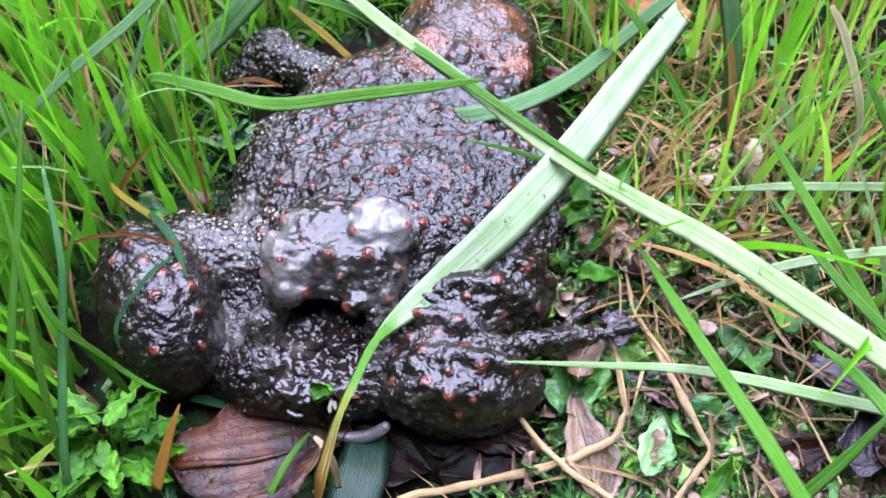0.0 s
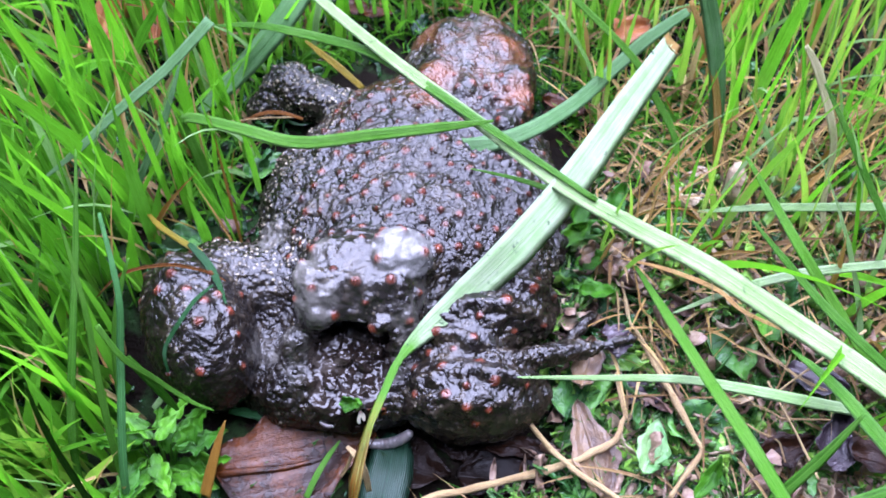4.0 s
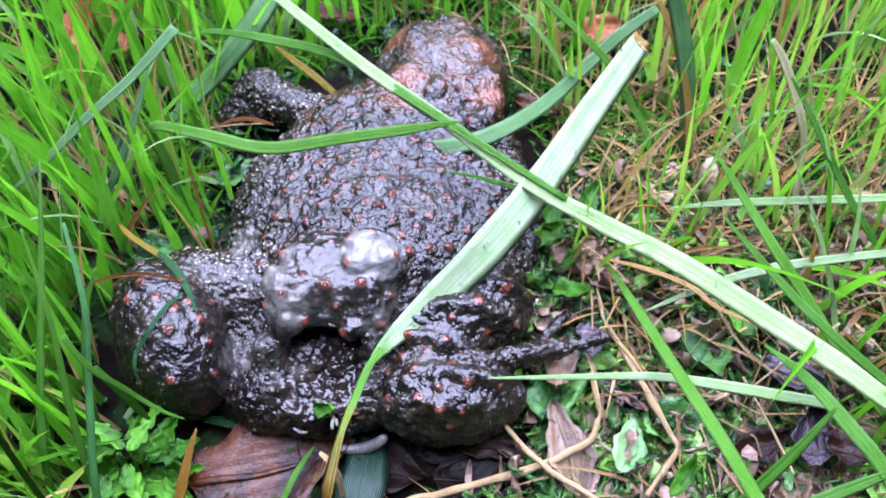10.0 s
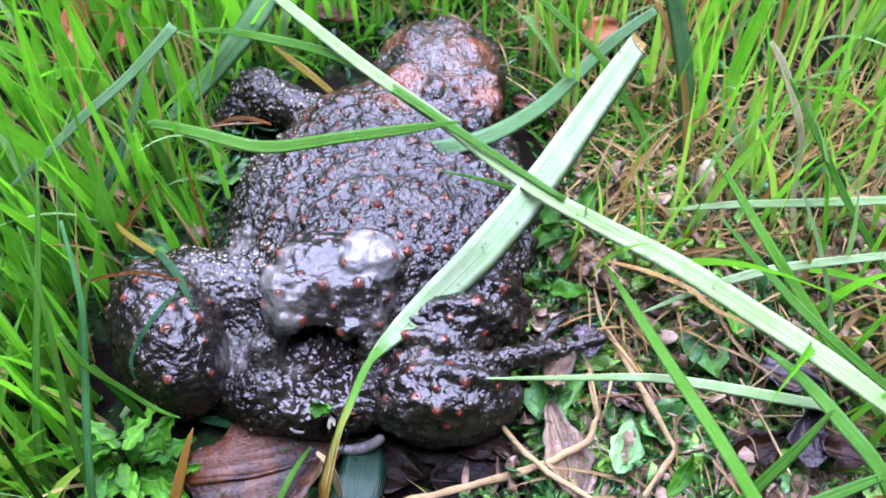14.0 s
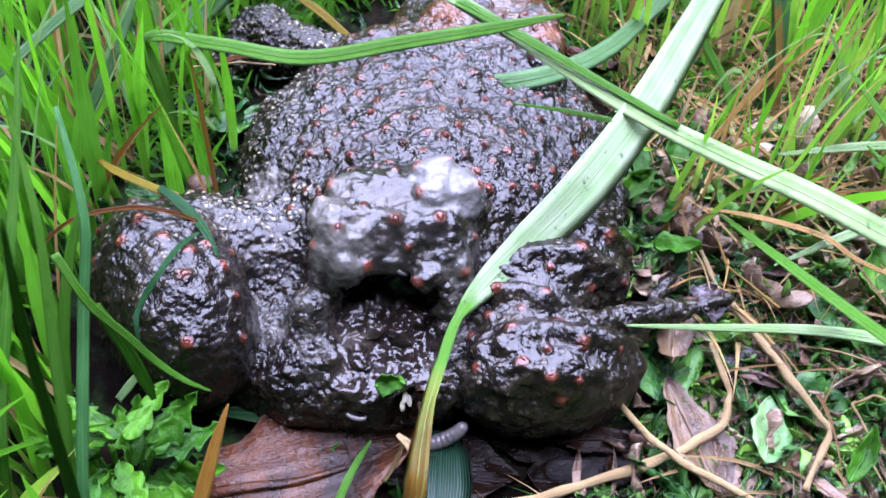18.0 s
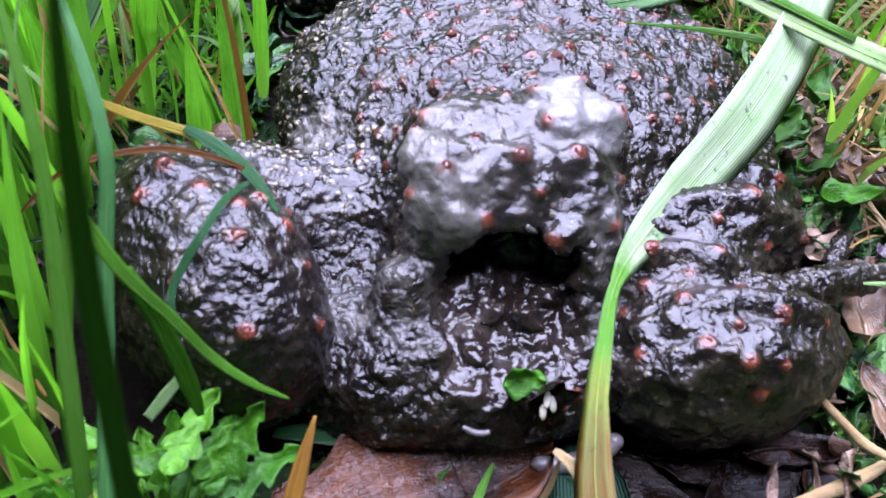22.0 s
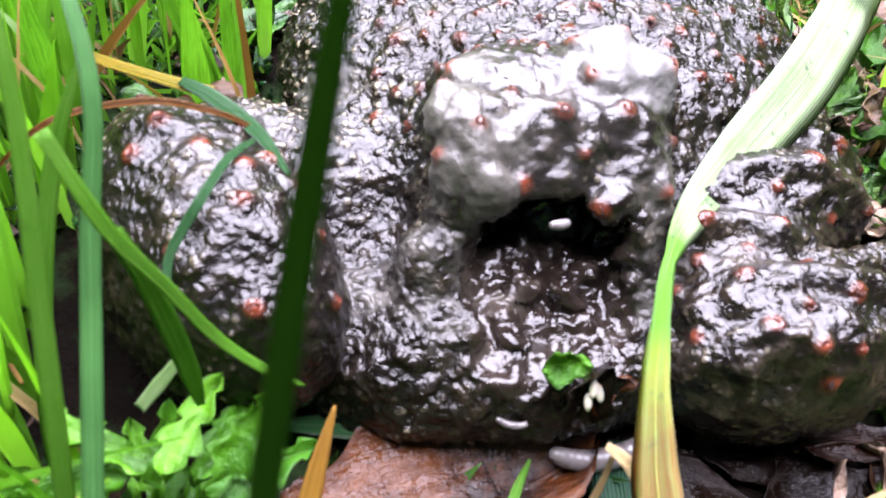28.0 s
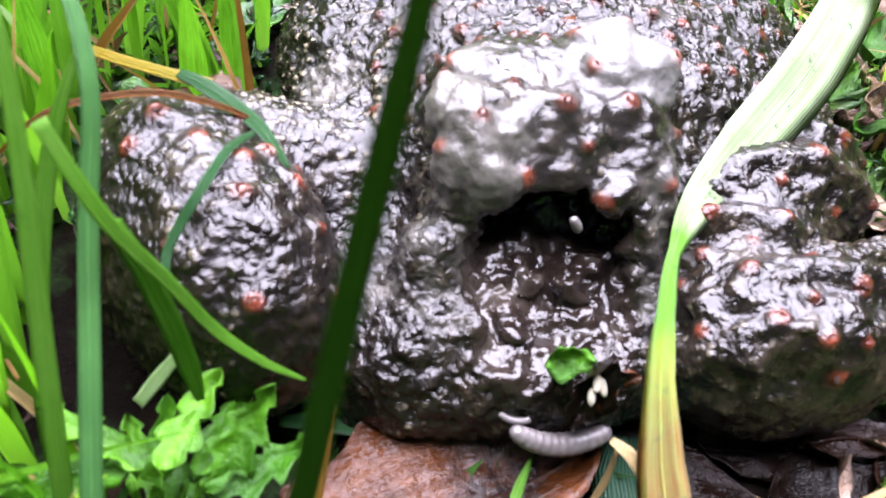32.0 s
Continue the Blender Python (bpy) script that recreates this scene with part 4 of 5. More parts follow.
grass_blade('green grass blade by the hind leg', 'green', 0.12, [0.03, 0.14, 0.16, 0.16, 0.14],
            [(-4.7, -0.6, 2.9), (-5.0, -1.0, 2.2), (-5.2, -1.5, 1.3), (-5.3, -2, 0.2), (-5.3, -2.2, -0.7)])

# ---- leaves, stalks and small things on the ground ----


def leaf_mat(name, low, high, spot, rough=0.16, sheer=0.0, random_by="object", coat=0.3, spec=0.45):
    m = Mat(name)
    pick = m.island() if random_by == "island" else m.object_random()
    base = m.mix(pick, low, high)
    base = m.mix(m.ramp(m.noise(75, 6, 0.7), (0.42, 0.0), (0.6, 0.9)), base, spot)
    fib = m.noise(60, 5, 0.7, distort=0.5)
    n = m.node("ShaderNodeMapping")
    n.inputs["Scale"].default_value = (1, 9, 9)
    m.link(m.coord, n.inputs["Vector"])
    m.link(n.outputs[0], fib.node.inputs["Vector"])
    base = m.mix(m.math("MULTIPLY", m.ramp(fib, (0.45, 0.0), (0.7, 1.0)), 0.55), base, spot)
    return m.done(base, rough, m.bump(m.math("ADD", fib, m.noise(420, 4, 0.7)), 0.0006), spec, coat=coat * 0.3, sheer=sheer)


LEAF = {
    "brown": leaf_mat("leaf_brown", (0.075, 0.021, 0.004), (0.105, 0.033, 0.008), (0.005, 0.0025, 0.0015), 0.22, spec=0.28, coat=0.0),
    # darker copy of the brown leaf: shade by the toad in its colour
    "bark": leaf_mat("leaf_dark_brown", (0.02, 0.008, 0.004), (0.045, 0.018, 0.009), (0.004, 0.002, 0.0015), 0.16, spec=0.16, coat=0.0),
    "tan": leaf_mat("leaf_tan", (0.16, 0.095, 0.04), (0.26, 0.165, 0.08), (0.04, 0.02, 0.012), 0.3),
    "purple": leaf_mat("leaf_purple", (0.035, 0.024, 0.03), (0.06, 0.042, 0.05), (0.014, 0.009, 0.012)),
    "pale": leaf_mat("leaf_pale_green", (0.14, 0.26, 0.085), (0.18, 0.30, 0.11), (0.03, 0.14, 0.02), 0.3),
    "green": leaf_mat("leaf_green", (0.028, 0.14, 0.005), (0.08, 0.27, 0.010), (0.012, 0.065, 0.004), 0.35, 0.25, coat=0.0, spec=0.22),
    "moss": leaf_mat("leaf_moss", (0.008, 0.04, 0.013), (0.018, 0.08, 0.02), (0.06, 0.19, 0.022), 0.1, spec=0.32),
    "orange": leaf_mat("leaf_orange", (0.34, 0.12, 0.03), (0.38, 0.15, 0.04), (0.2, 0.06, 0.02), 0.4, 0.15),
    # near-black wet leaf: shade under the toad is put into its colour
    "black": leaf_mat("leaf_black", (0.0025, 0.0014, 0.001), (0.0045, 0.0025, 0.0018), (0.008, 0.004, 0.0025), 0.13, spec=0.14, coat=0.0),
    "bits_green": leaf_mat("scraps_green", (0.006, 0.03, 0.01), (0.04, 0.15, 0.025), (0.01, 0.05, 0.016), 0.15, random_by="island"),
    "bits_bright": leaf_mat("scraps_bright", (0.008, 0.05, 0.012), (0.24, 0.5, 0.05), (0.018, 0.09, 0.018), 0.14, random_by="island"),
    "bits_tan": leaf_mat("scraps_tan", (0.1, 0.062, 0.035), (0.4, 0.31, 0.19), (0.14, 0.07, 0.05), 0.35, random_by="island"),
    "bits_brown": leaf_mat("scraps_brown", (0.025, 0.012, 0.009), (0.17, 0.105, 0.065), (0.05, 0.025, 0.022), 0.3, random_by="island"),
    "stone": leaf_mat("stone_pink", (0.13, 0.07, 0.042), (0.15, 0.08, 0.05), (0.07, 0.04, 0.028), 0.5, coat=0.1),
}


def leaf_form(length, width, curl=0.15, wave=0.05, point=1.0, teeth=0, thick=0.02, seed=0, nu=16, nv=7):
    """A leaf along +x with its stem at 0, cupped and wavy, with two faces."""
    rng = np.random.default_rng(seed)
    ph = rng.uniform(0, 6.28, 4)
    top, bot, faces = [], [], []
    for i in range(nu):
        t = i / (nu - 1)
        half = width / 2 * (math.sin(math.pi * min(1.0, t ** (0.75 * point))) ** 0.7 * 0.97 + 0.03)
        if teeth:
            half *= 1 - 0.55 * ((t * teeth) % 1.0)
        half *= 1 + 0.12 * math.sin(9 * t + ph[0]) + 0.1 * math.sin(23 * t + ph[1])
        for j in range(nv):
            u = 2 * j / (nv - 1) - 1
            z = curl * length * (t - 0.5) ** 2 + curl * width * u * u + wave * (math.sin(7 * t + ph[1]) * math.sin(3 * u + ph[2]) + 0.5 * math.sin(13 * t + 4 * u + ph[3])) - 0.03 * (1 - abs(u)) * width
            x, y = t * length, u * half + 0.06 * length * math.sin(3 * t + ph[0])
            top.append((x, y, z))
            bot.append((x, y, z - thick))
    n = len(top)
    for i in range(nu - 1):
        for j in range(nv - 1):
            a = i * nv + j
            faces.append((a, a + nv, a + nv + 1, a + 1))
            faces.append((n + a, n + a + 1, n + a + nv + 1, n + a + nv))
    for j in range(nv - 1):
        faces.append((j, j + 1, n + j + 1, n + j))
        a = (nu - 1) * nv + j
        faces.append((a + 1, a, n + a, n + a + 1))
    for i in range(nu - 1):
        a = i * nv
        faces.append((a + nv, a, n + a, n + a + nv))
        a += nv - 1
        faces.append((a, a + nv, n + a + nv, n + a))
    return top + bot, faces


def leaf(label, mat, at, length, width, turn, curl=0.15, wave=0.05, point=1.0, teeth=0, seed=0, name="fallen_leaf", category="leaf", group="fallen leaves"):
    me = mesh_of(name, *leaf_form(length, width, curl, wave, point, teeth, seed=seed), LEAF[mat])
    ob = new(name, me)
    ob.matrix_basis = pose(at[0] * CM, at[1] * CM, at[2] * CM, *turn)
    if length > 0.75:
        v = np.array(me_points(me))[: 16 * 7].reshape(16, 7, 3)[:, 3] + (0, 0, 0.005)
        w, f = tube([tuple(q) for q in v[::3]], [0.03 * length * (1 - 0.15 * k) for k in range(len(v[::3]))], 5, 3)
        part("midrib", mesh_of("midrib", w, f, LEAF[mat]), ob)
    return tagged(ob, label, category, group)


def me_points(me):
    return [tuple(q.co / CM) for q in me.vertices]


def stalk(label, mat, radii, points, name="dry_stalk"):
    base = Vector(points[0])
    rng = np.random.default_rng(len(label) + int(100 * abs(points[0][0])))
    fine, rad = [], []
    for a, b, ra, rb in zip(points, points[1:], radii, radii[1:]):
        for t in (0.0, 0.33, 0.67):
            q = Vector(a).lerp(Vector(b), t) - base
            fine.append(q + Vector(rng.normal(0, 0.18, 3)) * ra * (t > 0))
            rad.append((ra + (rb - ra) * t) * rng.uniform(0.72, 1.15))
    fine.append(Vector(points[-1]) - base)
    rad.append(radii[-1])
    verts, faces = tube(fine, rad, 9, 4)
    me = mesh_of(name, verts, faces, MATS[mat])
    n = len(verts) // 9
    float_attr(me, "u", np.tile(np.abs(np.linspace(-1, 1, 9)), n))
    float_attr(me, "v", np.repeat(np.linspace(0, 1, n), 9))
    ob = new(name, me)
    ob.location = base * CM
    return tagged(ob, label, "stalk", "dry stalks")


stalk('pinkish dry grass stalk bent across the litter', 'twig', [0.07, 0.085, 0.09, 0.075, 0.06, 0.05, 0.045],
      [(0.34, -3.81, -0.5), (1.39, -3.58, -0.45), (2.45, -3.36, -0.4), (3.31, -3.14, -0.3), (3.98, -2.82, -0.2), (4.22, -2.35, -0.1), (4.13, -1.54, 0.1)])
stalk('orange dry stalk leaning under the toad leg', 'twig', [0.04, 0.055, 0.06, 0.055],
      [(2.33, -2.56, 0.2), (2.78, -3.04, -0.1), (3.32, -3.52, -0.2), (4.23, -4.16, -0.3)])
stalk('pale dry stalk among wet leaves', 'twig', [0.05, 0.07, 0.075, 0.065, 0.05],
      [(4.7, -0.81, 0.1), (5.04, -1.65, 0.0), (5.32, -2.34, -0.1), (5.59, -3.06, -0.2), (4.88, -3.92, -0.3)])
stalk('pale dry stalk lying beside the toad foot', 'twig', [0.036, 0.043, 0.036],
      [(4.45, 0.41, 0.3), (4.51, -0.47, 0.2), (4.83, -1.07, 0.1)])
stalk('thin pale stalk over the litter', 'twig', [0.022, 0.029, 0.029],
      [(7.04, -2.19, 0.5), (7.82, -1.74, 0.8), (8.7, -1.28, 1.1)])
stalk('thin curled pale rootlet on the litter', 'twig', [0.018, 0.022, 0.022, 0.018],
      [(6.14, -2.02, -0.1), (6.82, -2.28, 0.0), (7.2, -2.53, 0.0), (8.43, -2.64, 0.1)])
stalk('thin looped pale rootlet on the litter', 'twig', [0.018, 0.022, 0.022, 0.022, 0.018],
      [(6.16, -3.14, -0.2), (6.07, -2.67, -0.1), (6.43, -2.61, 0.0), (6.99, -2.99, 0.0), (7.13, -3.52, -0.2)])
stalk('thin orange stalk on the litter', 'twig', [0.022, 0.022, 0.022],
      [(6.94, -1.9, 0.3), (7.16, -3.06, 0.5), (7.27, -4.02, 0.7)])
stalk('reddish thin stalk on the litter', 'rust', [0.014, 0.022, 0.022],
      [(4.69, 0.68, 0.5), (4.74, -0.28, 0.4), (5.35, -1.09, 0.3)])
stalk('dead pale stalk behind the grass blades', 'twig', [0.022, 0.029, 0.029],
      [(7.32, 4.44, 0.8), (8.01, 3.74, 0.5), (9.02, 3.12, 0.4)])
stalk('dead curled stalk at the foot of the grass', 'twig', [0.022, 0.022, 0.022],
      [(-3.89, 4.55, 0.8), (-2.99, 4.55, 0.9), (-2.41, 4.74, 0.7)])
stalk('thin dark stalk by the hind leg', 'rust', [0.022, 0.022, 0.022],
      [(-6.69, -0.01, 0.5), (-6.07, -0.69, 0.3), (-5.58, -1.54, 0.0)])
leaf('large wet brown leaf lying in front of the toad', 'brown', (-3.54, -3.15, -0.62), 3.1, 1.9, (4, -3, 12), curl=0.1, wave=0.08, seed=1)
leaf('wet brown leaf under the toad, darkened as shade', 'black', (-1.62, -2.55, -0.75), 2.6, 1.3, (0, 0, -12), curl=0.1, wave=0.06, seed=2)
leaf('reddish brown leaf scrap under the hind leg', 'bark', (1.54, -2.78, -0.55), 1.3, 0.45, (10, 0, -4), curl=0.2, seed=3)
leaf('brown leaf scrap in front of the hind leg, darkened as shade', 'black', (0.98, -3.24, -0.75), 1.9, 0.9, (-8, 0, -10), curl=0.2, seed=4)
leaf('dark brown leaf scrap on wet soil', 'bark', (2.15, -3.31, -0.7), 1.0, 0.5, (5, 0, 30), curl=0.2, seed=5)
leaf('pale green leaf scrap on the litter', 'pale', (4.44, -3.43, -0.35), 1.15, 0.62, (15, -5, 68), curl=0.1, wave=0.03, seed=6)
leaf('tan ribbed dead leaf on the litter', 'tan', (3.57, -3.84, -0.5), 1.9, 0.8, (0, -6, 95), curl=0.2, seed=7)
leaf('tan fibrous leaf strip beside the toad foot', 'tan', (3.48, -1.83, 0.0), 1.1, 0.6, (0, -5, 80), curl=0.2, seed=8)
leaf('purple-grey leaf scrap by the toad foot', 'purple', (3.92, -1.17, 0.45), 0.6, 0.5, (18, 0, 15), curl=0.1, seed=9)
leaf('small purple leaf scrap by the toad foot', 'purple', (3.88, -0.85, 0.45), 0.5, 0.25, (5, 0, 10), curl=0.1, seed=10)
leaf('dark green wet leaf on the litter', 'moss', (3.15, -2.35, -0.42), 1.5, 1.0, (10, 0, 60), curl=0.2, wave=0.16, seed=11)
leaf('grey-purple wet leaf on the litter', 'purple', (4.34, -1.81, -0.35), 0.8, 0.55, (10, 5, 10), curl=0.2, wave=0.1, seed=12)
leaf('dark green wet leaf on the litter', 'moss', (5.1, -2.2, -0.42), 1.5, 0.95, (0, 10, -30), curl=0.2, wave=0.16, seed=13)
leaf('dark green wet leaf on the litter', 'moss', (6.1, -1.35, -0.2), 1.4, 1.0, (10, 0, 40), curl=0.2, wave=0.16, seed=14)
leaf('green leaf on the litter', 'green', (7.06, -0.98, 0.2), 1.0, 0.6, (10, -10, 70), curl=0.2, seed=15)
leaf('brown curled leaf among grass blades', 'bark', (6.58, -3.16, -0.25), 1.1, 0.6, (10, -10, 10), curl=0.4, seed=16)
leaf('purple-brown curled leaf among grass blades', 'purple', (7.63, -3.47, -0.1), 1.2, 0.7, (20, -20, 60), curl=0.5, seed=17)
leaf('brown wet leaf among grass blades', 'bark', (8.16, -3.25, 0.0), 1.0, 0.6, (0, -10, -20), curl=0.4, seed=18)
leaf('grey-brown wet leaf under a grass blade', 'purple', (7.36, -1.62, 0.2), 1.2, 0.6, (0, 0, -20), curl=0.2, seed=19)
leaf('tan torn leaf beside the toad flank', 'tan', (4.0, 0.54, 0.35), 0.9, 0.55, (30, 0, 50), curl=0.3, seed=20)
leaf('pale pink leaf scrap beside the toad flank', 'tan', (4.15, 0.99, 0.5), 0.5, 0.4, (40, 0, 40), curl=0.2, seed=21)
leaf('green leaf beside the toad flank', 'green', (3.56, 1.45, 0.5), 0.7, 0.45, (20, 0, 30), curl=0.2, seed=22)
leaf('dark green wet leaf beside the toad flank', 'moss', (3.29, 0.26, 0.2), 0.9, 0.6, (10, 0, 70), curl=0.2, wave=0.1, seed=23)
leaf('blue-green wet leaf by the long blade', 'moss', (5.18, 1.67, 0.5), 1.1, 0.5, (10, 0, -10), curl=0.2, wave=0.1, seed=24)
leaf('blue-green wet leaf by the long blade', 'moss', (6.08, 1.26, 0.4), 0.9, 0.5, (-10, 0, 30), curl=0.2, wave=0.1, seed=25)
leaf('orange dead leaf deep in the grass', 'orange', (-7.16, 6.77, 0.8), 2.0, 0.7, (0, -45, 60), curl=0.3, seed=26)
leaf('orange dead leaf deep in the grass', 'orange', (-5.95, 7.1, 0.8), 2.2, 0.5, (0, -50, 85), curl=0.3, seed=27)
leaf('rust brown leaf behind the toad head', 'brown', (-1.69, 8.52, 0.6), 1.5, 0.5, (0, 0, -20), curl=0.2, seed=28)
leaf('orange brown dead leaf behind the blades', 'orange', (4.95, 6.83, 0.9), 1.0, 0.7, (20, 0, 30), curl=0.3, seed=29)
leaf('brown leaf beside the toad head', 'brown', (3.19, 5.38, 0.3), 1.1, 0.5, (0, 0, -20), curl=0.3, seed=30)
leaf('green leaf under the toad flank', 'moss', (-3.52, 3.4, 0.2), 1.0, 0.6, (0, 0, 30), curl=0.2, seed=31)
leaf('dark green leaf behind the hind leg', 'moss', (-4.85, 1.77, 0.4), 1.0, 0.5, (0, 0, -20), curl=0.2, seed=32)
leaf('green leaf tip standing by the stalks', 'green', (5.19, -4.18, 0.3), 0.9, 0.3, (0, -30, 55), curl=0.3, seed=33)
leaf('brown leaf scrap under the hind leg', 'bark', (2.44, -2.79, -0.75), 0.9, 0.45, (10, 0, -20), curl=0.3, seed=34)
leaf('bright green small leaf growing beside the toad', 'green', (3.22, 1.11, 0.6), 0.75, 0.42, (20, -20, 40), curl=0.3, seed=60)
leaf('bright green small leaf growing beside the toad', 'green', (3.65, 1.42, 0.7), 0.75, 0.42, (10, -20, 100), curl=0.3, seed=61)
leaf('bright green small leaf growing beside the toad', 'green', (3.51, 0.67, 0.5), 0.75, 0.42, (0, -20, 10), curl=0.3, seed=62)
leaf('bright green small leaf growing beside the toad', 'green', (2.81, 0.49, 0.5), 0.75, 0.42, (20, -20, 150), curl=0.3, seed=63)
leaf('bright green small leaf growing beside the toad', 'green', (4.36, 1.9, 0.6), 0.75, 0.42, (10, -20, 60), curl=0.3, seed=64)
leaf('bright green small leaf growing beside the toad', 'green', (3.55, 0.04, 0.5), 0.75, 0.42, (0, -20, -20), curl=0.3, seed=65)
leaf('bright green small leaf growing beside the toad', 'green', (3.01, 1.15, 0.4), 0.75, 0.42, (20, -20, 80), curl=0.3, seed=66)
leaf('pale pink petal-like leaf scrap beside the toad', 'tan', (3.63, 0.63, 0.7), 0.5, 0.3, (30, -30, 70), curl=0.3, seed=70)
leaf('dark green wet leaf under the toad rump', 'moss', (-1.59, -2.46, -0.75), 1.15, 0.7, (8, 0, -8), curl=0.1, wave=0.05, seed=80)
# near-black scraps under the toad carry its shade in their colour
leaf('wet leaf scrap under the hind leg, blackened as shade', 'black', (0.57, -2.54, -0.7), 1.3, 0.6, (6, 0, -6), curl=0.1, wave=0.05, seed=81)
leaf('wet leaf scrap under the toad, blackened as shade', 'black', (-3.07, -1.88, -0.72), 1.2, 0.5, (6, 0, -4), curl=0.1, wave=0.05, seed=82)

def weed():
    """A low weed with toothed bright green leaves on short stems."""
    thing = tagged(new("weed"), "small bright green weed with toothed leaves by the hind leg", "weed")
    thing.location = Vector((-4.5, -3.1, -0.8)) * CM
    forms = [mesh_of("leaf", *leaf_form(0.95, 0.42, 0.14, 0.04, 1.0, 3.5, seed=40 + k, nu=29), LEAF["green"]) for k in range(4)]
    rng = np.random.default_rng(31)
    for k in range(26):
        a, r = rng.uniform(0, 6.28), rng.uniform(0.08, 0.5)
        x, y, z = r * math.cos(a), r * math.sin(a) * 0.8, rng.uniform(0.5, 1.55) * (1 - 0.4 * r)
        part("leaf", forms[k % 4], thing, m=pose(x * CM, y * CM, z * CM, rng.uniform(-25, 35), rng.uniform(-40, 15), math.degrees(a) + rng.uniform(-40, 40)))
        v, f = tube([(x * 0.2, y * 0.2, 0), (x * 0.6, y * 0.6, z * 0.5), (x, y, z)], [0.03, 0.025, 0.02], 5, 3)
        part("stem", mesh_of("stem", v, f, LEAF["green"]), thing)


weed()


def pebble():
    bm = bmesh.new()
    bmesh.ops.create_icosphere(bm, subdivisions=3, radius=0.22 * CM)
    for q in bm.verts:
        q.co *= 1 + 0.18 * noise.noise(q.co * 500)
        q.co.z *= 0.8
    me = bpy.data.meshes.new("pebble")
    bm.to_mesh(me)
    me.materials.append(LEAF["stone"])
    me.shade_smooth()
    ob = new("pebble", me)
    ob.location = Vector((-3.65, 1.96, 0.42)) * CM
    tagged(ob, "small pinkish brown pebble beside the toad flank", "pebble")


pebble()


def grub_mat(name, low, high):
    m = Mat(name)
    m.bsdf.inputs["Subsurface Weight"].default_value = 0.4
    m.bsdf.inputs["Subsurface Radius"].default_value = (0.0006, 0.0005, 0.0004)
    return m.done(m.ramp(m.noise(300, 3), (0.35, low), (0.65, high)), 0.3, m.bump(m.noise(900, 2), 0.0001), 0.5, coat=0.15)


GRUB = grub_mat("grub_skin", (0.085, 0.075, 0.072), (0.15, 0.135, 0.13))
EGG = grub_mat("egg_shell", (0.62, 0.55, 0.42), (0.75, 0.70, 0.58))


def maggot(label, at, length, radius, bend, turn):
    """A tapered ringed grub along +x, bent in its own plane."""
    n = 90
    pts, rad = [], []
    for i in range(n):
        t = i / (n - 1)
        a = bend * (t - 0.5)
        pts.append((math.sin(a) / bend * length, (1 - math.cos(a)) / bend * length, 0))
        rad.append(radius * (0.28 + 0.72 * math.sin(math.pi * (0.12 + 0.7 * t)) ** 0.6) * (1 + 0.03 * math.sin(t * 75)) * max(0.02, 1 - abs(2 * t - 1) ** 14) ** 0.5)
    v, f = tube(pts, rad, 12, 1)
    ob = new("maggot", mesh_of("maggot", v, f, GRUB))
    ob.matrix_basis = pose(at[0] * CM, at[1] * CM, at[2] * CM, *turn)
    return tagged(ob, label, "maggot", "maggots on the toad")


grub_low = maggot("greyish white wet maggot under the toad rump", (-0.35, -2.68, -0.45), 1.05, 0.11, 1.4, (70, 0, 0))
grub_roof = maggot("small white maggot in the rotted hollow", (-0.62, -1.35, 1.35), 0.22, 0.045, 0.5, (0, 60, 20))
grub_lip = maggot("small white maggot on the rim of the hollow", (-1.42, -2.55, 0.12), 0.3, 0.036, 1.2, (60, 0, -20))


def egg(at, turn):
    bm = bmesh.new()
    bmesh.ops.create_uvsphere(bm, u_segments=10, v_segments=7, radius=1)
    me = bpy.data.meshes.new("fly_egg")
    bmesh.ops.scale(bm, vec=(0.09 * CM, 0.038 * CM, 0.034 * CM), verts=bm.verts)
    bm.to_mesh(me)
    me.materials.append(EGG)
    me.shade_smooth()
    ob = new("fly_egg", me)
    ob.matrix_basis = pose(at[0] * CM, at[1] * CM, at[2] * CM, *turn)
    tagged(ob, "tiny cream oval fly egg on dark leaf scrap", "fly egg", "fly eggs")


egg((-0.76, -2.56, 0.58), (0, -40, 75))
egg((-0.79, -2.60, 0.44), (0, -60, 90))
egg((-0.70, -2.58, 0.53), (0, -50, 100))
leaf("torn bright green leaf scrap in the hollow", "green", (-1.15, -2.3, 0.55), 0.45, 0.3, (50, -10, -10), curl=0.2, seed=51, name="leaf_scrap", group="leaf scraps")
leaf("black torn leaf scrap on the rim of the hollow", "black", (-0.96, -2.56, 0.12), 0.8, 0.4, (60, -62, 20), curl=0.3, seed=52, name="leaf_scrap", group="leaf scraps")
leaf("brown curled leaf scrap on the rim of the hollow", "brown", (-0.75, -2.5, 0.2), 0.5, 0.3, (60, -20, 30), curl=0.4, seed=53, name="leaf_scrap", group="leaf scraps")


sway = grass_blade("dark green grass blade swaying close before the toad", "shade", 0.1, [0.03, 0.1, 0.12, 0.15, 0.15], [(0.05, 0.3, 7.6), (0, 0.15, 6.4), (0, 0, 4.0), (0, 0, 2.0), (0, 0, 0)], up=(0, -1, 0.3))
# ---- lawn: grass in its mass ----


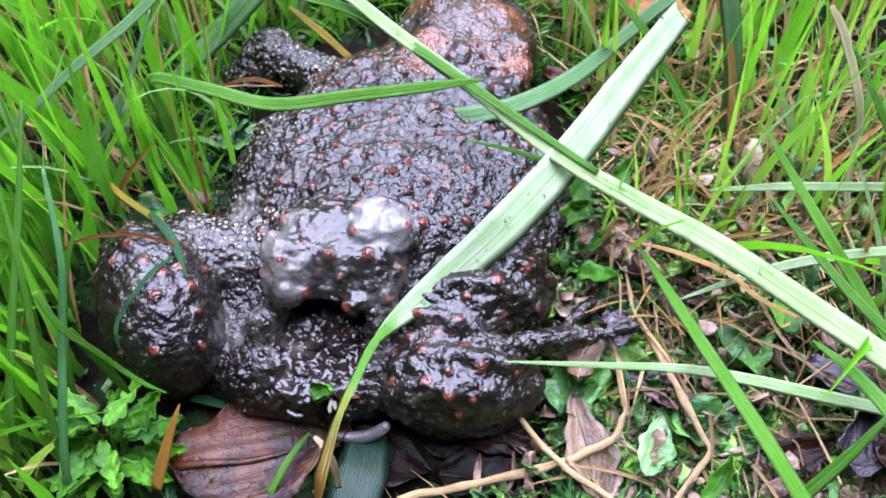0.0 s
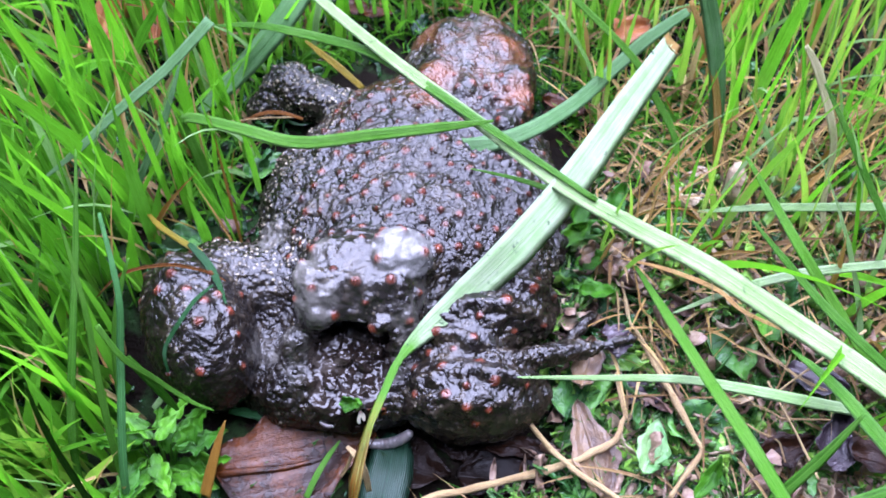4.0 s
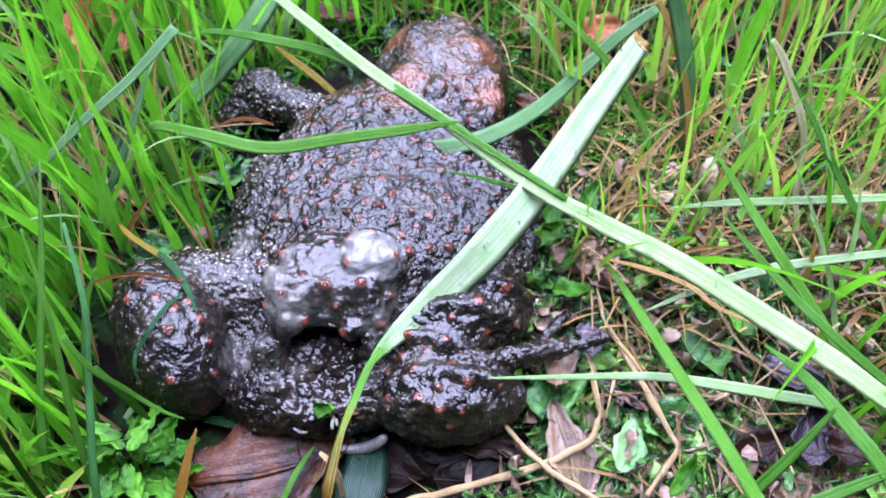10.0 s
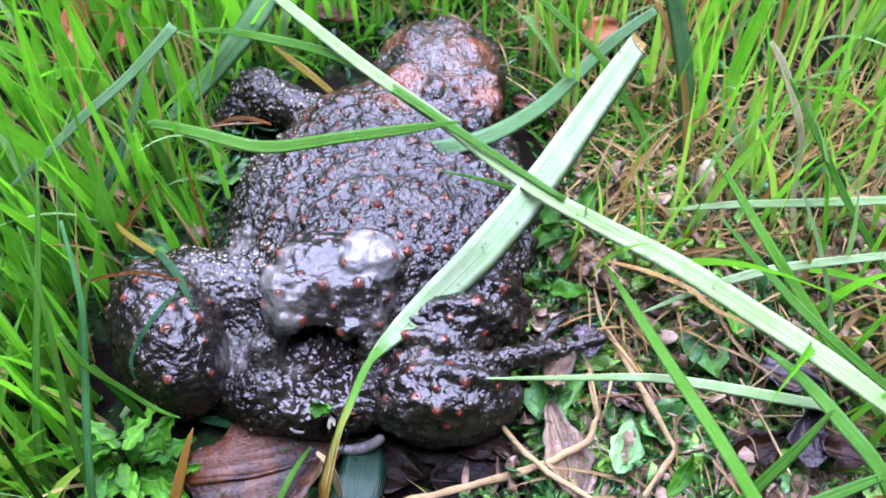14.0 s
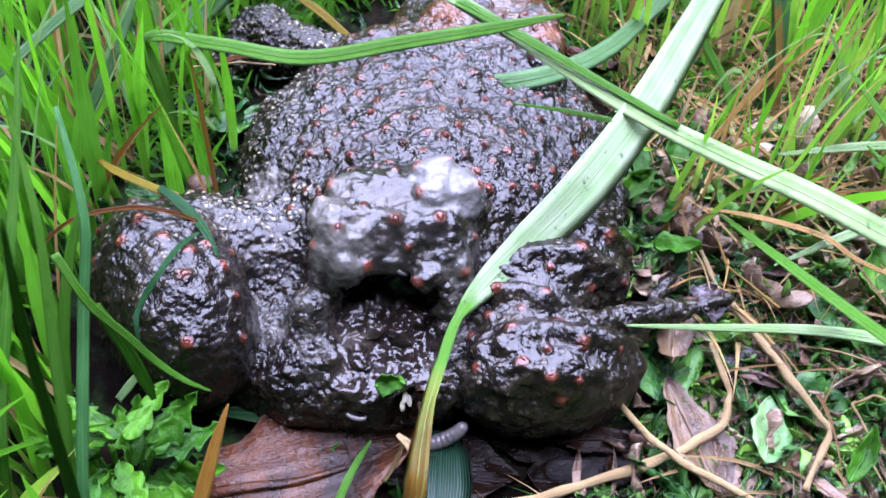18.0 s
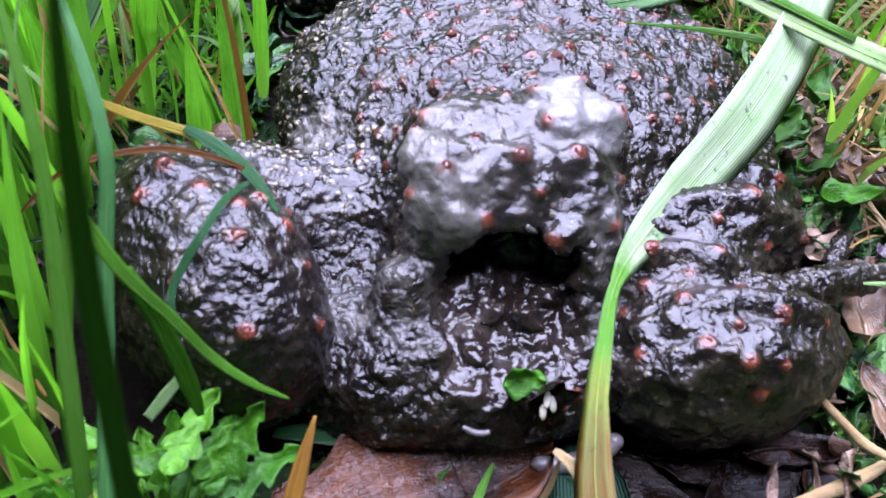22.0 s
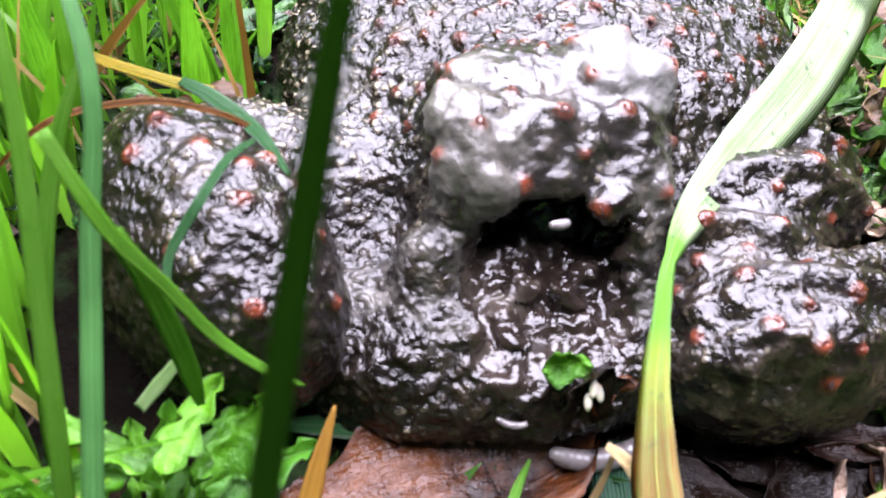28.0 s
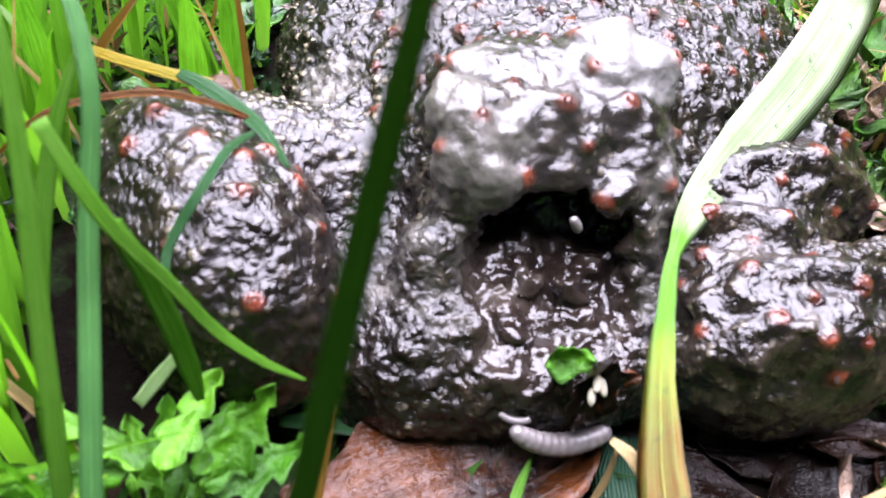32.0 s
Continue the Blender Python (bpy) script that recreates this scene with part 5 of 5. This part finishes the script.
def lawn(name, label, mat, roots, lengths, widths, lean, seed, rows=8):
    """Many leaves of grass in one mesh. lean(x, y, rng) gives the way in which a blade bends over."""
    rng = np.random.default_rng(seed)
    n = len(roots)
    s = np.linspace(0, 1, rows)
    way = lean(roots, rng)
    wl = np.linalg.norm(way, axis=1, keepdims=True) + 1e-6
    flat = way / wl
    face = rng.uniform(0, 2 * np.pi, n)
    side = np.stack([np.cos(face), np.sin(face), 0 * face], 1)
    bend = wl[:, 0]
    out = np.empty((n, rows, 3, 3))
    for k, t in enumerate(s):
        ang = bend * (0.35 + 0.9 * t)
        mean = bend * (0.35 + 0.45 * t)
        c = np.zeros((n, 3))
        c[:, :2] = roots + flat * (np.sin(mean) * lengths * t)[:, None]
        c[:, 2] = ground_height(roots[:, 0], roots[:, 1]) - 0.15 + np.cos(mean) * lengths * t
        w = widths * (np.minimum(1, 0.55 + 2 * t) * np.clip((1 - t) * 2.2, 0.04, 1))
        up = np.zeros((n, 3))
        up[:, :2], up[:, 2] = -flat * np.cos(ang)[:, None], np.sin(ang)
        for j, u in enumerate((-0.5, 0, 0.5)):
            out[:, k, j] = c + side * (u * w)[:, None] + up * (abs(u) * w * 0.55)[:, None]
    # no leaf grows into the toad
    mid = out[:, :, 1]
    x, y, z = mid[..., 0], mid[..., 1], mid[..., 2]
    hit = (((x - 0.3) / 3.5) ** 2 + ((y - 2.3) / 5.1) ** 2 < 1) & (z < 2.7)
    hit |= (np.hypot(x + 3.8, y + 0.5) < 1.7) & (z < 2.3)
    hit |= (np.hypot(x - 1.4, y + 1.6) < 1.8) & (z < 1.7)
    # nor through the broad blade that lies across the toad
    along = np.clip(((x - 2.2) * 3.5 + (y - 0.2) * 4.7) / 34.3, 0, 1)
    hit |= (np.hypot(x - 2.2 - 3.5 * along, y - 0.2 - 4.7 * along) < 0.75) & (z > 1.5)
    out = out[~hit.any(1)]
    n = len(out)
    idx = np.arange(n * rows * 3).reshape(n, rows, 3)
    f = []
    for j in (0, 1):
        f.append(np.stack([idx[:, :-1, j], idx[:, :-1, j + 1], idx[:, 1:, j + 1], idx[:, 1:, j]], -1).reshape(-1, 4))
    me = mesh_of(name, out.reshape(-1, 3), np.concatenate(f).tolist(), mat, False)
    float_attr(me, "u", np.tile([-1, 0, 1], n * rows))
    float_attr(me, "v", np.tile(np.repeat(s, 3), n))
    return tagged(new(name, me), label, "grass", kind="stuff")


def scatter(n, seed, reach, keep):
    rng = np.random.default_rng(seed)
    p = rng.uniform(-reach, reach, (n, 2))
    return p[keep(p[:, 0], p[:, 1], rng)]


def clear(x, y, rng):
    """Where grass may root: not under the toad, nor on the bare litter in front of it and beside its foot."""
    body = (((x - 0.7) / 3.7) ** 2 + ((y - 3.4) / 4.8) ** 2 > 1) & (np.hypot(x + 2.2, y - 5.5) > 1.3)
    bare = (x > -4.9) & (x < 8.5) & (y < 0.6)
    front = (x > -9) & (y < -4.2)
    return body & ~bare & ~front


def outward(p, rng):
    d = p - np.array([1.0, 1.0])
    d = d / (np.linalg.norm(d, axis=1, keepdims=True) + 1e-6)
    a = rng.normal(0, 1.3, len(p))
    d = np.stack([d[:, 0] * np.cos(a) - d[:, 1] * np.sin(a), d[:, 0] * np.sin(a) + d[:, 1] * np.cos(a)], 1)
    much = np.abs(rng.normal(0.18, 0.24, len(p))) + (rng.uniform(size=len(p)) < 0.22) * rng.uniform(0.3, 1.0, len(p))
    return d * much[:, None]


def upright(p, rng):
    a = rng.uniform(0, 2 * np.pi, len(p))
    return np.stack([np.cos(a), np.sin(a)], 1) * np.abs(rng.normal(0, 0.22, len(p)))[:, None]


def slanting(p, rng):
    a = rng.uniform(0, 2 * np.pi, len(p))
    return np.stack([np.cos(a), np.sin(a)], 1) * rng.uniform(0.2, 1.1, len(p))[:, None]


def anyway(p, rng):
    a = rng.uniform(0, 2 * np.pi, len(p))
    return np.stack([np.cos(a), np.sin(a)], 1) * rng.uniform(0.7, 1.6, len(p))[:, None]


def flatly(p, rng):
    a = rng.uniform(0, 2 * np.pi, len(p))
    return np.stack([np.cos(a), np.sin(a)], 1) * rng.uniform(1.3, 2.3, len(p))[:, None]


rg = np.random.default_rng(5)
near = scatter(6200, 1, 20, lambda x, y, r: clear(x, y, r) & ((x < 2.5) | (r.uniform(size=len(x)) < 0.3)))
lawn("lawn_grass", "bright green wet lawn grass growing round the toad", MATS["lawn"], near, rg.uniform(2.0, 6.2, len(near)), 0.07 + 0.34 * rg.uniform(size=len(near)) ** 2.0, outward, 2)
hay = scatter(5000, 3, 16, lambda x, y, r: clear(x, y, r) & ((x > 1) | (r.uniform(size=len(x)) < 0.3)))
lawn("dry_grass", "dead straw-coloured grass stems at the foot of the lawn", MATS["hay"], hay, rg.uniform(0.6, 2.8, len(hay)), rg.uniform(0.05, 0.13, len(hay)), anyway, 4)
tuft = scatter(5000, 31, 9, lambda x, y, r: (x > -8.5) & (x < -5.3 + 0.12 * y) & (y > -3.4) & (y < 2) & (r.uniform(size=len(x)) < 0.6))
lawn("lawn_grass", "broad bright green grass beside the hind leg of the toad", MATS["deep"], tuft, rg.uniform(1.5, 4.6, len(tuft)), rg.uniform(0.12, 0.36, len(tuft)), outward, 32)
corner = scatter(420, 81, 2.4, lambda x, y, r: (x < 1.4) & (y < 1.8)) + np.array((-7.2, -4.2))
lawn("lawn_grass", "bright green lawn grass at the edge of the wet leaves", MATS["lime"], corner, rg.uniform(1.4, 3.6, len(corner)), rg.uniform(0.08, 0.24, len(corner)), outward, 82)
lime = scatter(1500, 14, 14, lambda x, y, r: clear(x, y, r) & (x > 3.5) & (y > 0.5))
lawn("lawn_grass", "yellow-green lawn grass behind the toad", MATS["lime"], lime, rg.uniform(1.5, 5.0, len(lime)), rg.uniform(0.07, 0.22, len(lime)), upright, 15)
stems = scatter(900, 16, 14, clear)
lawn("dry_grass", "cream dry grass stems standing in the lawn", MATS["cream"], stems, rg.uniform(1.5, 4.5, len(stems)), rg.uniform(0.05, 0.13, len(stems)), outward, 17)
pale_few = scatter(480, 61, 15, clear)
lawn("lawn_grass", "thin whitish green grass blades leaning across the lawn", MATS["frost"], pale_few, rg.uniform(2.5, 5.5, len(pale_few)), rg.uniform(0.06, 0.2, len(pale_few)), slanting, 62)
rusty = scatter(380, 63, 13, clear)
lawn("dry_grass", "orange and yellow dying grass stems in the lawn", MATS["ember"], rusty, rg.uniform(1.0, 3.6, len(rusty)), rg.uniform(0.05, 0.16, len(rusty)), slanting, 64)
curls = scatter(2600, 71, 6, lambda x, y, r: (x > -4.5) & (y > -2) & (y < 4)) + np.array((8.5, 1.5))
lawn("dry_grass", "tangled cream dry grass curls at the foot of the lawn", MATS["cream"], curls, rg.uniform(0.8, 2.6, len(curls)), rg.uniform(0.03, 0.1, len(curls)), flatly, 72)
low = scatter(9000, 8, 14, lambda x, y, r: ((x - 0.6) / 2.6) ** 2 + ((y - 3.2) / 4.3) ** 2 > 1)
lawn("moss", "short dark green moss and young grass on the soil", MATS["moss"], low, rg.uniform(0.3, 0.9, len(low)), rg.uniform(0.05, 0.16, len(low)), anyway, 9, 4)
collar = scatter(6000, 51, 6.5, lambda x, y, r: ((x / 3.0) ** 2 + ((y + 2.0) / 4.5) ** 2 > 1) & (y > -2.5)) + np.array((0.8, 5.0))
lawn("moss", "short wet green moss and grass shoots close round the toad", MATS["deep"], collar, rg.uniform(0.3, 1.3, len(collar)), rg.uniform(0.05, 0.15, len(collar)), anyway, 52, 4)
# unseen lawn in the darker grass, to cut bounce under the toad
front = scatter(2500, 10, 20, lambda x, y, r: (y < -6.5) & (x > -9))
lawn("lawn_grass", "short lawn grass in front of the toad", MATS["deep"], front, rg.uniform(1.2, 2.6, len(front)), rg.uniform(0.08, 0.2, len(front)), outward, 12)
# tall grass out of view, added to keep low sky off the toad
back = scatter(6000, 18, 30, lambda x, y, r: (y < -15))
lawn("lawn_grass", "unseen tall grass added in front, blocking low sky", MATS["moss"], back, rg.uniform(8, 13, len(back)), rg.uniform(0.3, 0.5, len(back)), outward, 19)
far = scatter(16000, 6, 160, lambda x, y, r: np.maximum(np.abs(x), np.abs(y)) > 20)
lawn("lawn_grass", "green lawn grass further off", MATS["lawn"], far, rg.uniform(4, 7, len(far)), rg.uniform(0.3, 0.8, len(far)), outward, 7, 4)


def litter(name, label, n, seed, mat, keep, size, reach=10, middle=(0, 0)):
    """Bits of leaf lying anyhow on the soil, in one mesh."""
    rng = np.random.default_rng(seed)
    p = scatter(n, seed, reach, lambda x, y, r: keep(x + middle[0], y + middle[1], r)) + np.array(middle)
    form = [leaf_form(1, w, c, 0.1, nu=9, nv=4, thick=0.02, seed=k) for k, (w, c) in enumerate(((0.07, 0.5), (0.1, 0.9), (0.16, 0.3), (0.22, 0.6), (0.45, 0.5)))]
    vs, fs, off = [], [], 0
    for x, y in p:
        v, f = form[rng.integers(5)]
        k = size[0] + (size[1] - size[0]) * rng.uniform() ** 2
        m = Euler((rng.normal(0, 0.8), rng.normal(0, 0.45), rng.uniform(0, 6.28))).to_matrix()
        vs.append(np.array(v) @ np.array(m).T * k + (x, y, float(ground_height(x, y)) + rng.uniform(0.05, 0.3)))
        fs += [tuple(i + off for i in q) for q in f]
        off += len(v)
    me = mesh_of(name, np.concatenate(vs), fs, mat)
    return tagged(new(name, me), label, "leaf litter", kind="stuff")


beside = lambda x, y, r: (((x - 0.5) / 3.1) ** 2 + ((y - 3.0) / 4.6) ** 2 > 1) & ((x > 2.9) | (y < -3.6) | (y > 0) | (x < -5))
litter("leaf_litter", "small wet green leaf scraps on the soil", 2600, 21, LEAF["bits_green"], beside, (0.15, 0.75))
litter("leaf_litter", "brown and purple leaf scraps on the soil", 650, 22, LEAF["bits_brown"], beside, (0.15, 0.8))

litter("leaf_litter", "torn wet green leaf scraps beside the toad foot", 4400, 23, LEAF["bits_bright"], beside, (0.15, 0.95), 4.5, (6.2, -1.5))
litter("leaf_litter", "pale dry scraps of grass beside the toad foot", 2100, 24, LEAF["bits_tan"], beside, (0.2, 1.1), 4.5, (6.2, -1.5))

moss_bed = scatter(5000, 41, 5.5, lambda x, y, r: beside(x + 6.5, y - 1.5, r)) + np.array((6.5, -1.5))
lawn("moss", "matted dark wet green clippings beside the toad foot", MATS["moss"], moss_bed, rg.uniform(0.3, 1.2, len(moss_bed)), rg.uniform(0.05, 0.14, len(moss_bed)), anyway, 42, 4)
strands = scatter(1300, 43, 5.5, lambda x, y, r: beside(x + 6.5, y - 1.5, r)) + np.array((6.5, -1.5))
lawn("dry_grass", "tangled straw strands lying beside the toad foot", MATS["hay"], strands, rg.uniform(0.8, 2.6, len(strands)), rg.uniform(0.03, 0.09, len(strands)), flatly, 44, 8)

# ---- what moves ----
def motions():
    # a loose blade hanging before the lens sways across
    walk(sway, [(t, pose(-0.0425, -0.054, -0.008, 0, a, 0)) for t, a in ((0, 0.4), (20, 0.4), (24, 0.9), (25, 2.2), (25.5, 3.6), (27.5, 5.3), (28, 5.9), (30, 6.7), (32, 7.3))])
    walk(grub_low, [(t, pose(x * CM, -0.0268, z * CM, 70, ry, rz)) for t, x, z, ry, rz in ((0, -0.25, -0.42, -18, 4), (18, -0.25, -0.42, -18, 4), (24, -0.25, -0.42, -15, 0), (26, -0.28, -0.42, -12, 0), (28, -0.5, -0.42, -2, 0), (29, -0.68, -0.2, 18, -3), (30, -0.82, -0.08, 31, -5), (31, -0.82, -0.06, 33, -5), (32, -1.0, -0.14, 10, 0))])
    walk(grub_roof, [(t, pose(x * CM, y * CM, z * CM, 0, ry, 20)) for t, x, y, z, ry in ((0, -0.7, -1.1, 1.5, 40), (22, -0.7, -1.1, 1.5, 40), (24, -0.88, -1.56, 1.42, 50), (25.5, -1.08, -1.6, 1.68, 85), (27.5, -1.02, -1.58, 1.6, 30), (28, -1.0, -1.58, 1.62, 15), (28.6, -0.8, -1.1, 1.5, 40), (31.5, -0.8, -1.1, 1.5, 40), (32, -0.85, -1.56, 1.5, 60))])


motions()
